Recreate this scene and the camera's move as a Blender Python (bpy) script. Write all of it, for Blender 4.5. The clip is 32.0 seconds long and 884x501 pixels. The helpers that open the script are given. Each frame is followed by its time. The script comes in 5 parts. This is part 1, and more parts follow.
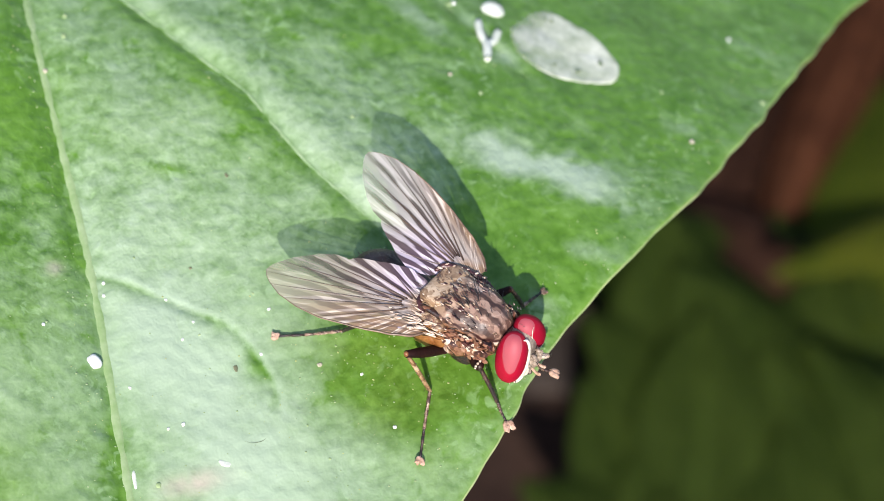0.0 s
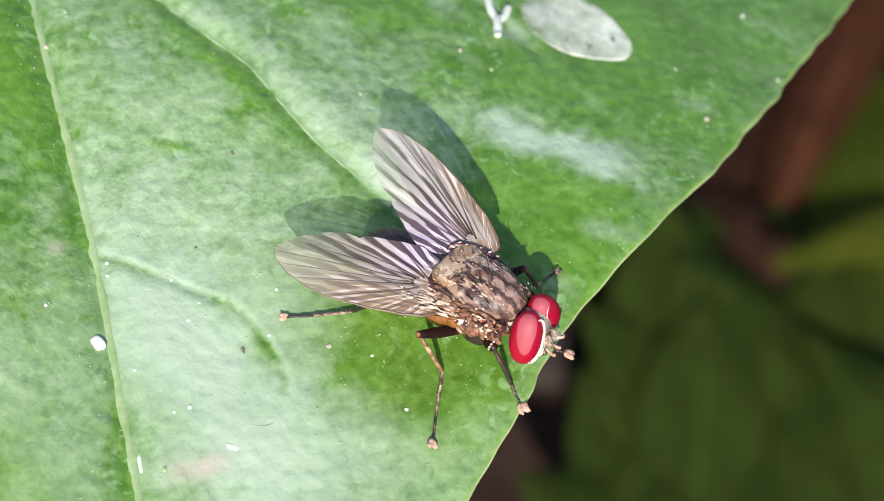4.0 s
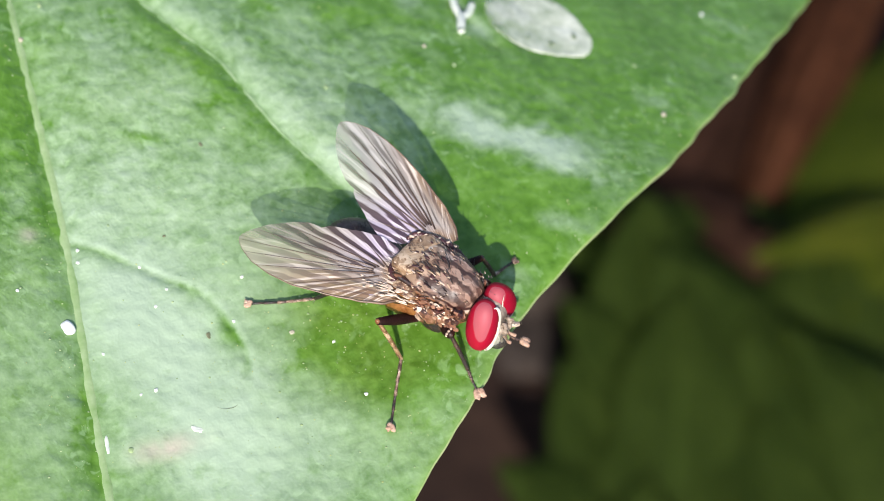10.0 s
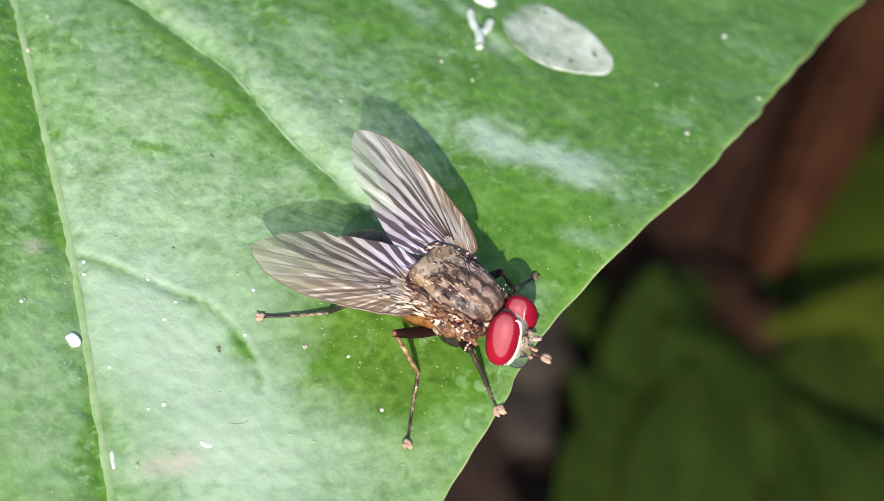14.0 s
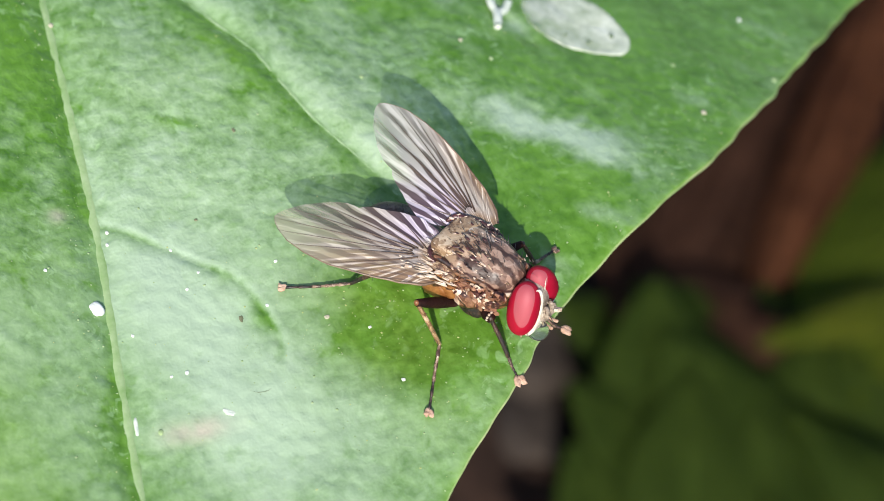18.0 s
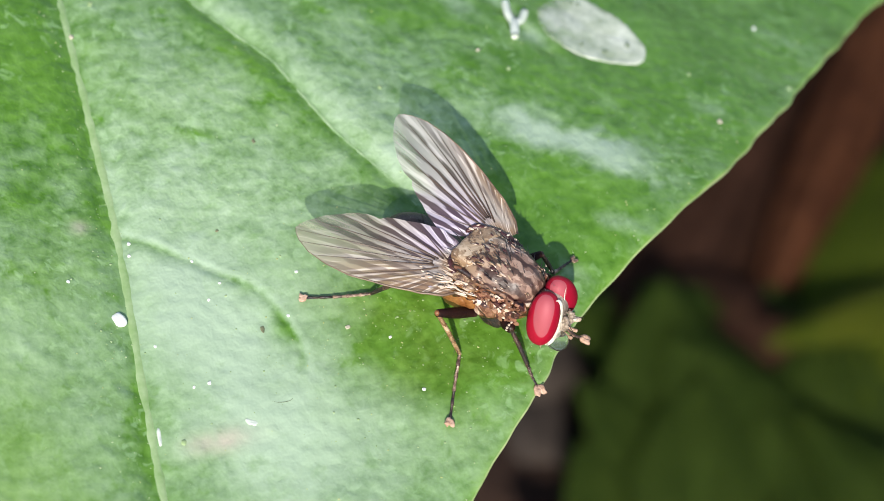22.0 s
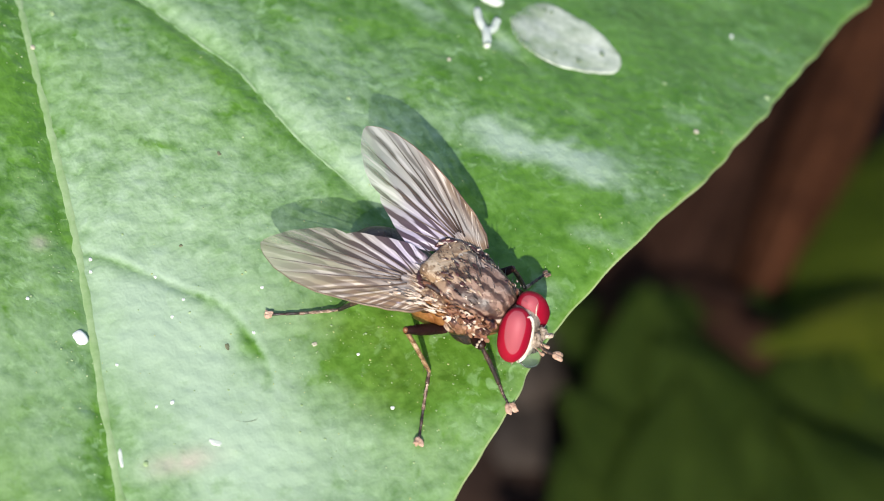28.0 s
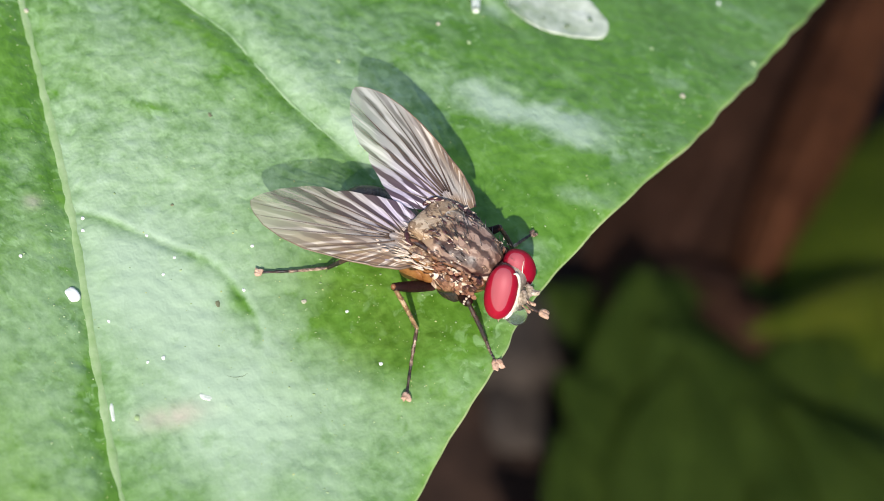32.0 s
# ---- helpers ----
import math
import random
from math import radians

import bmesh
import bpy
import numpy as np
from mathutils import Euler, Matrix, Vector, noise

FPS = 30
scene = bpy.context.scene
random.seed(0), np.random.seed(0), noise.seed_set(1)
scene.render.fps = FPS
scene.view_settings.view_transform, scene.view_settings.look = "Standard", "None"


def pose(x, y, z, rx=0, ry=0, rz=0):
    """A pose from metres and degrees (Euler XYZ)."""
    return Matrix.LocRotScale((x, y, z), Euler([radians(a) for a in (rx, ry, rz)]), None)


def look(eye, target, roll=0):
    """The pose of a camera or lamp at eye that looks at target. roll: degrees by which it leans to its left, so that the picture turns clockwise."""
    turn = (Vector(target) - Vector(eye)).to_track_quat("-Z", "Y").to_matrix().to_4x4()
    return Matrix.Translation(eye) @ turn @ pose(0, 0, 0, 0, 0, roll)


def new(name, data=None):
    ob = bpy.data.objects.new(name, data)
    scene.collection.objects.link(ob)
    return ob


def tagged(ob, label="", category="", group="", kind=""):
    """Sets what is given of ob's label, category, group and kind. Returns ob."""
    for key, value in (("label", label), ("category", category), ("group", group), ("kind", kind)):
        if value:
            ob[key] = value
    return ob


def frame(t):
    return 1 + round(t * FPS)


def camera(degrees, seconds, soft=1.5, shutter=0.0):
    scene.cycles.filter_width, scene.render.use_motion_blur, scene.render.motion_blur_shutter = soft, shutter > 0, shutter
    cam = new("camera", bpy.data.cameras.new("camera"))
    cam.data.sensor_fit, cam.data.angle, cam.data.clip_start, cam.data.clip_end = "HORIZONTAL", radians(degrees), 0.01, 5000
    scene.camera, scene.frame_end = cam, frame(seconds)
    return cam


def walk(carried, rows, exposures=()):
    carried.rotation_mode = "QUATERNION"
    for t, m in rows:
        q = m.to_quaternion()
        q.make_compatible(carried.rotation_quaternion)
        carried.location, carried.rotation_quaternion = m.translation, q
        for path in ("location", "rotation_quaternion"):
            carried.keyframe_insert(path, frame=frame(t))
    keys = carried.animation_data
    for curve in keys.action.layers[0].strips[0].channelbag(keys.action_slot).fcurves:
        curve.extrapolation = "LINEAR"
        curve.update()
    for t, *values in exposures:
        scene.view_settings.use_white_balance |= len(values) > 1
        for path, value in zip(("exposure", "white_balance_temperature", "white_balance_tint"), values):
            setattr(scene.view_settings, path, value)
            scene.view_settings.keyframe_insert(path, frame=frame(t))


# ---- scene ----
H = 0.14          # height of the leaf over the soil, metres
MM = 0.001

# the camera: a phone held close over the leaf, about 66 mm from the fly
cam = camera(24, 32.0, soft=0.72)
cam.data.dof.use_dof = True
cam.data.dof.focus_distance = 0.0613
cam.data.dof.aperture_fstop = 84
walk(cam, [
    (0, pose(-0.000250, -0.036122, 0.195787, 31.294, -11.546, 17.271)),
    (0.5, pose(-0.000345, -0.035376, 0.194858, 30.951, -11.330, 17.165)),
    (1, pose(-0.000559, -0.036628, 0.194303, 30.800, -11.508, 17.287)),
    (1.5, pose(-0.000508, -0.036414, 0.194073, 30.467, -11.457, 17.311)),
    (2, pose(-0.000495, -0.036582, 0.194300, 30.797, -11.417, 17.302)),
    (2.5, pose(-0.000936, -0.036602, 0.194356, 30.945, -11.295, 17.211)),
    (3, pose(-0.000604, -0.036443, 0.193834, 30.911, -11.545, 17.239)),
    (3.5, pose(-0.000689, -0.035836, 0.194167, 31.172, -11.720, 17.102)),
    (5.5, pose(-0.000355, -0.036167, 0.194021, 31.267, -11.615, 17.009)),
    (6, pose(-0.000753, -0.035854, 0.194249, 31.127, -11.769, 17.035)),
    (6.5, pose(-0.000307, -0.036182, 0.193738, 31.489, -11.753, 16.920)),
    (7, pose(-0.000719, -0.036706, 0.193787, 31.384, -11.735, 16.884)),
    (7.5, pose(-0.000686, -0.035909, 0.193585, 31.308, -11.649, 16.893)),
    (8, pose(-0.001180, -0.036192, 0.192474, 31.423, -11.500, 16.985)),
    (8.5, pose(-0.001013, -0.035659, 0.192856, 31.498, -11.731, 17.027)),
    (8.7, pose(0.000323, -0.036955, 0.193356, 33.563, -11.394, 16.895)),
    (9, pose(-0.000959, -0.036486, 0.194791, 31.103, -11.776, 17.044)),
    (9.5, pose(-0.000645, -0.036829, 0.195027, 31.046, -11.907, 17.175)),
    (10, pose(0.000283, -0.036734, 0.195975, 30.956, -12.072, 17.266)),
    (10.5, pose(0.000260, -0.036677, 0.195310, 31.223, -12.182, 17.138)),
    (10.9, pose(0.000343, -0.037448, 0.193592, 30.789, -12.391, 17.153)),
    (11, pose(0.000505, -0.037331, 0.193632, 31.338, -12.145, 17.164)),
    (11.5, pose(-0.000045, -0.036511, 0.195348, 31.593, -12.010, 17.245)),
    (12, pose(0.000729, -0.037077, 0.195022, 31.756, -11.971, 17.195)),
    (12.5, pose(0.000493, -0.037419, 0.193998, 32.327, -12.054, 17.049)),
    (13, pose(0.001153, -0.037929, 0.193515, 33.277, -12.016, 17.459)),
    (13.5, pose(0.000764, -0.038074, 0.192452, 33.593, -12.205, 17.614)),
    (14, pose(0.000664, -0.037616, 0.192871, 33.476, -12.218, 17.507)),
    (14.5, pose(0.000741, -0.038179, 0.192782, 33.543, -12.202, 17.462)),
    (16.5, pose(0.000364, -0.039056, 0.192371, 34.466, -12.152, 17.255)),
    (17, pose(0.000027, -0.039202, 0.192014, 33.929, -12.314, 17.415)),
    (17.5, pose(0.000362, -0.039138, 0.192352, 34.035, -12.449, 17.508)),
    (18, pose(0.000478, -0.039344, 0.192140, 34.206, -12.480, 17.550)),
    (18.5, pose(0.000202, -0.038529, 0.193122, 34.240, -12.530, 17.599)),
    (19, pose(0.000000, -0.039128, 0.193151, 34.440, -12.453, 17.456)),
    (19.5, pose(0.000032, -0.039838, 0.192623, 34.381, -12.410, 17.411)),
    (20, pose(0.000021, -0.039804, 0.193168, 34.567, -12.486, 17.441)),
    (20.5, pose(-0.000057, -0.039238, 0.193069, 34.346, -12.530, 17.504)),
    (21, pose(0.000160, -0.038860, 0.193159, 34.267, -12.571, 17.554)),
    (21.5, pose(0.000157, -0.039007, 0.192909, 34.352, -12.592, 17.476)),
    (22, pose(-0.000130, -0.039448, 0.192576, 34.153, -12.335, 17.477)),
    (22.5, pose(-0.000337, -0.039802, 0.192907, 34.380, -12.362, 17.182)),
    (23, pose(0.000321, -0.039748, 0.192227, 34.261, -12.243, 17.386)),
    (23.5, pose(0.000376, -0.039095, 0.192568, 34.230, -12.524, 17.445)),
    (24, pose(0.000438, -0.039042, 0.193144, 34.602, -12.404, 17.391)),
    (24.5, pose(0.000650, -0.038929, 0.192683, 34.298, -12.450, 17.339)),
    (25, pose(0.000674, -0.039299, 0.192437, 34.611, -12.517, 17.047)),
    (25.5, pose(-0.000064, -0.039222, 0.192622, 34.514, -12.419, 17.077)),
    (27.5, pose(0.000211, -0.038744, 0.191964, 34.568, -12.438, 16.966)),
    (28, pose(0.000264, -0.038172, 0.191763, 34.278, -12.522, 17.176)),
    (28.5, pose(0.000565, -0.038193, 0.191967, 34.431, -12.404, 17.103)),
    (29, pose(0.000467, -0.038648, 0.191935, 34.647, -12.453, 17.117)),
    (29.5, pose(0.000786, -0.038781, 0.191387, 34.431, -12.551, 17.177)),
    (30, pose(0.000458, -0.038733, 0.192121, 34.323, -12.597, 17.219)),
    (30.5, pose(0.000624, -0.038419, 0.192059, 34.255, -12.565, 17.323)),
    (31, pose(0.000619, -0.038592, 0.192419, 34.416, -12.655, 17.321)),
    (31.5, pose(0.000520, -0.039298, 0.191920, 34.048, -12.570, 17.146)),
    (32, pose(0.000971, -0.039292, 0.191925, 34.076, -12.527, 17.200)),
], exposures=[(0, 0.55, 6500, 16), (9, 0.53, 6500, 14), (12.5, 0.47, 6500, 15), (14, 0.46, 6500, 10), (32, 0.42, 6500, 10)])

# daylight: a high sun behind the camera and a clear sky
SUN = Vector((0.13, -1.25, 1.0)).normalized()
world = bpy.data.worlds.new("sky")
scene.world = world
world.use_nodes = True
sky = world.node_tree.nodes.new("ShaderNodeTexSky")
sky.sky_type = "NISHITA"
sky.sun_disc = False
sky.sun_elevation = math.asin(SUN.z)
sky.sun_rotation = math.atan2(SUN.x, SUN.y)
world.node_tree.links.new(sky.outputs[0], world.node_tree.nodes["Background"].inputs[0])
world.node_tree.nodes["Background"].inputs[1].default_value = 0.13
sun = new("sun", bpy.data.lights.new("sun", "SUN"))
sun.data.energy = 4.1
sun.data.angle = radians(0.6)
sun.data.color = (1.0, 0.95, 0.86)
sun.matrix_world = look(SUN * 2.0, (0, 0, 0))


# ---------- materials ----------
class Nodes:
    """A material's node tree with short ways to add nodes."""

    def __init__(self, name):
        self.mat = bpy.data.materials.new(name)
        self.mat.use_nodes = True
        self.tree = self.mat.node_tree
        self.bsdf = self.tree.nodes["Principled BSDF"]
        self.out = self.tree.nodes["Material Output"]
        self.coord = self.tree.nodes.new("ShaderNodeTexCoord").outputs["Object"]

    def link(self, a, b):
        self.tree.links.new(a, b)

    def noise(self, scale, detail=3.0, rough=0.55, distort=0.0, stretch=None, turn=0.0):
        n = self.tree.nodes.new("ShaderNodeTexNoise")
        n.inputs["Scale"].default_value = scale
        n.inputs["Detail"].default_value = detail
        n.inputs["Roughness"].default_value = rough
        n.inputs["Distortion"].default_value = distort
        src = self.coord
        if stretch:
            m = self.tree.nodes.new("ShaderNodeMapping")
            m.vector_type = "TEXTURE"
            m.inputs["Scale"].default_value = stretch
            m.inputs["Rotation"].default_value = (0, 0, turn)
            self.link(src, m.inputs[0])
            src = m.outputs[0]
        self.link(src, n.inputs["Vector"])
        return n.outputs["Fac"]

    def voronoi(self, scale, feature="F1", randomness=1.0):
        n = self.tree.nodes.new("ShaderNodeTexVoronoi")
        n.feature = feature
        n.inputs["Scale"].default_value = scale
        n.inputs["Randomness"].default_value = randomness
        self.link(self.coord, n.inputs["Vector"])
        return n.outputs["Distance"]

    def attr(self, name):
        n = self.tree.nodes.new("ShaderNodeAttribute")
        n.attribute_name = name
        return n.outputs["Fac"]

    def ramp(self, src, *stops):
        n = self.tree.nodes.new("ShaderNodeValToRGB")
        el = n.color_ramp.elements
        while len(el) < len(stops):
            el.new(0.5)
        for e, (p, c) in zip(el, stops):
            e.position = p
            e.color = (*c, 1) if len(c) == 3 else c
        self.link(src, n.inputs[0])
        return n.outputs[0]

    def math(self, op, a, b=0.0, clamp=False):
        n = self.tree.nodes.new("ShaderNodeMath")
        n.operation = op
        n.use_clamp = clamp
        for i, v in enumerate((a, b)):
            if isinstance(v, (int, float)):
                n.inputs[i].default_value = v
            else:
                self.link(v, n.inputs[i])
        return n.outputs[0]

    def mix(self, fac, a, b, mode="MIX"):
        n = self.tree.nodes.new("ShaderNodeMix")
        n.data_type = "RGBA"
        n.blend_type = mode
        for i, v in ((0, fac), (6, a), (7, b)):
            if isinstance(v, (int, float)):
                n.inputs[i].default_value = v
            elif isinstance(v, tuple):
                n.inputs[i].default_value = (*v, 1)
            else:
                self.link(v, n.inputs[i])
        return n.outputs[2]

    def bump(self, src, strength, distance):
        n = self.tree.nodes.new("ShaderNodeBump")
        n.inputs["Strength"].default_value = strength
        n.inputs["Distance"].default_value = distance
        self.link(src, n.inputs["Height"])
        self.link(n.outputs[0], self.bsdf.inputs["Normal"])
        return n

    def set(self, colour=None, rough=None, spec=None, **more):
        for key, v in (("Base Color", colour), ("Roughness", rough), ("Specular IOR Level", spec)):
            if v is None:
                continue
            if isinstance(v, tuple):
                self.bsdf.inputs[key].default_value = (*v, 1)
            elif isinstance(v, (int, float)):
                self.bsdf.inputs[key].default_value = v
            else:
                self.link(v, self.bsdf.inputs[key])
        for key, v in more.items():
            self.bsdf.inputs[key.replace("_", " ")].default_value = v
        return self.mat


def mottled(name, a, b, scale, rough=0.6, spec=0.4, bump=0.0, detail=4.0):
    """A surface that wavers between two colours at two scales."""
    n = Nodes(name)
    f = n.math("ADD", n.math("MULTIPLY", n.noise(scale, detail), 0.65), n.math("MULTIPLY", n.noise(scale * 5.3, 2), 0.35))
    c = n.ramp(f, (0.34, a), (0.66, b))
    if bump:
        n.bump(n.noise(scale * 4, 4), 0.6, bump)
    return n.set(c, rough, spec)


def blade_material():
    """Green leaf with painted pale sheen, a finely pebbled skin and thin grain."""
    n = Nodes("leaf_blade")
    painted_sheen, skin = n.attr("painted_sheen"), n.attr("skin")
    pebble = n.noise(2600, 2.2, 0.55, 0.15)
    fine = n.noise(7200, 3, 0.65)
    cloud = n.noise(760, 4, 0.60, 0.2)
    f = n.math("MULTIPLY", n.math("SUBTRACT", pebble, 0.5), n.math("MULTIPLY", skin, 1.0))
    f = n.math("ADD", f, n.math("MULTIPLY", n.math("SUBTRACT", fine, 0.5), 0.50))
    f = n.math("ADD", f, n.math("MULTIPLY", n.math("SUBTRACT", cloud, 0.5), 0.70))
    f = n.math("ADD", painted_sheen, n.math("MULTIPLY", f, n.math("ADD", n.math("MULTIPLY", n.math("MULTIPLY", painted_sheen, n.math("SUBTRACT", 1.0, painted_sheen)), 2.6), 0.13)), clamp=True)
    pock = n.math("MULTIPLY", n.ramp(n.noise(1150, 3, 0.65, 0.3), (0.57, (0, 0, 0)), (0.74, (1, 1, 1))), 0.26)
    f = n.math("SUBTRACT", f, pock, True)
    shade = n.math("ADD", n.math("MULTIPLY", pebble, 0.55), n.math("MULTIPLY", cloud, 0.45), True)
    shade = n.ramp(shade, (0.36, (0, 0, 0)), (0.66, (1, 1, 1)))
    green = n.mix(shade, n.mix(n.noise(320, 3), (0.044, 0.138, 0.007), (0.080, 0.192, 0.011)), (0.128, 0.274, 0.036))
    fleck = n.math("MULTIPLY", n.ramp(n.noise(1900, 3, 0.6, 0.6), (0.565, (0, 0, 0)), (0.65, (1, 1, 1))), n.ramp(n.noise(260, 2), (0.40, (0, 0, 0)), (0.62, (1, 1, 1))))
    green = n.mix(n.math("MULTIPLY", fleck, 0.66), green, (0.26, 0.43, 0.17))
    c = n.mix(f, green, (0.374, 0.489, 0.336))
    yellow = n.math("MULTIPLY", n.math("SUBTRACT", n.noise(150, 2), 0.56, True), 1.2, True)
    c = n.mix(n.math("ADD", yellow, n.attr("lime"), True), c, n.mix(shade, (0.16, 0.31, 0.030), (0.27, 0.43, 0.10)))
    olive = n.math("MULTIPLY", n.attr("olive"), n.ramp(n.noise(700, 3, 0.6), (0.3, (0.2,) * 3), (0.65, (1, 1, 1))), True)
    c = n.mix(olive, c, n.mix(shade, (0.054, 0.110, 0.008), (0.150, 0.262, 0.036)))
    scar = n.math("MULTIPLY", n.attr("scar"), n.math("MULTIPLY", n.noise(1500, 4), 1.7), True)
    c = n.mix(scar, c, (0.46, 0.42, 0.33))
    h = n.math("ADD", n.math("MULTIPLY", pebble, n.math("ADD", skin, 0.1)), n.math("MULTIPLY", fine, 0.10))
    n.bump(h, 0.60, 0.00012)
    return n.set(c, n.ramp(cloud, (0.3, (0.46,) * 3), (0.7, (0.34,) * 3)), 0.45)


def film_material():
    """A half-clear dried film, cloudier in patches."""
    n = Nodes("dried_film")
    f = n.noise(520, 4, 0.6)
    f = n.math("ADD", n.math("MULTIPLY", f, 0.7), n.math("MULTIPLY", n.noise(3200, 3, 0.6), 0.3))
    c = n.ramp(f, (0.38, (0.64, 0.70, 0.52)), (0.62, (0.88, 0.90, 0.77)))
    n.bump(n.noise(2600, 3), 0.5, 0.00006)
    n.set(c, 0.5, 0.4)
    clear = n.tree.nodes.new("ShaderNodeBsdfTransparent")
    blend = n.tree.nodes.new("ShaderNodeMixShader")
    body = n.math("ADD", n.math("MULTIPLY", f, 1.3), 0.10, True)
    n.link(n.math("SUBTRACT", body, n.math("MULTIPLY", n.attr("thin"), 0.58), True), blend.inputs[0])
    n.link(clear.outputs[0], blend.inputs[1])
    n.link(n.bsdf.outputs[0], blend.inputs[2])
    n.link(blend.outputs[0], n.out.inputs[0])
    return n.mat


M_BLADE = blade_material()
M_VEIN = mottled("leaf_vein", (0.20, 0.33, 0.11), (0.35, 0.46, 0.24), 900, 0.5)
M_SIDE_VEIN = mottled("side_vein", (0.19, 0.33, 0.12), (0.37, 0.48, 0.29), 1400, 0.5)
M_MARGIN = mottled("leaf_margin", (0.19, 0.31, 0.09), (0.38, 0.43, 0.21), 500, 0.5)
M_PETIOLE = mottled("petiole", (0.08, 0.16, 0.03), (0.14, 0.22, 0.06), 300, 0.5)
M_WHITE = mottled("white_crust", (0.66, 0.68, 0.62), (0.86, 0.87, 0.82), 1500, 0.7, bump=0.00005)
M_FILM = film_material()
M_FORK = mottled("dried_white", (0.52, 0.58, 0.48), (0.76, 0.79, 0.70), 1200, 0.7, bump=0.00006)
M_DUST = mottled("dust", (0.22, 0.32, 0.13), (0.40, 0.50, 0.27), 900, 0.6)
M_POLLEN = mottled("pollen", (0.30, 0.36, 0.11), (0.50, 0.53, 0.24), 900, 0.6)
M_PIT = mottled("pit", (0.10, 0.15, 0.08), (0.22, 0.27, 0.17), 900, 0.7)
M_DIRT = mottled("dirt", (0.10, 0.12, 0.06), (0.21, 0.20, 0.12), 900, 0.8)
M_PINK = mottled("pinkish_scar", (0.38, 0.37, 0.26), (0.56, 0.49, 0.38), 900, 0.7)


def flakes(name, size, rough, *stops):
    """Cuticle under a broken, flaky dusting: patches with edges of their own, at two sizes."""
    n = Nodes(name)
    warp = n.tree.nodes.new("ShaderNodeTexNoise")
    warp.inputs["Scale"].default_value = size * 1.1
    n.link(n.coord, warp.inputs["Vector"])
    line = n.tree.nodes.new("ShaderNodeMapping")
    line.inputs["Scale"].default_value = (0.62, 1.0, 1.0)
    n.link(n.coord, line.inputs[0])
    place = n.mix(0.00050, line.outputs[0], warp.outputs["Color"], "LINEAR_LIGHT")
    cells = []
    for k in (1.0, 2.7):
        v = n.tree.nodes.new("ShaderNodeTexVoronoi")
        v.inputs["Scale"].default_value = size * k
        n.link(place, v.inputs["Vector"])
        s = n.tree.nodes.new("ShaderNodeSeparateColor")
        n.link(v.outputs["Color"], s.inputs[0])
        cells.append(s.outputs[0])
    f = n.math("ADD", n.math("MULTIPLY", cells[0], 0.48), n.math("MULTIPLY", cells[1], 0.26))
    f = n.math("ADD", f, n.math("MULTIPLY", n.math("SUBTRACT", n.noise(size * 0.45, 2), 0.5), 0.70))
    f = n.math("ADD", f, n.math("MULTIPLY", n.noise(size * 4, 3), 0.20))
    n.bump(f, 0.6, 0.00009)
    return n.set(n.ramp(f, *stops), rough, 0.7)


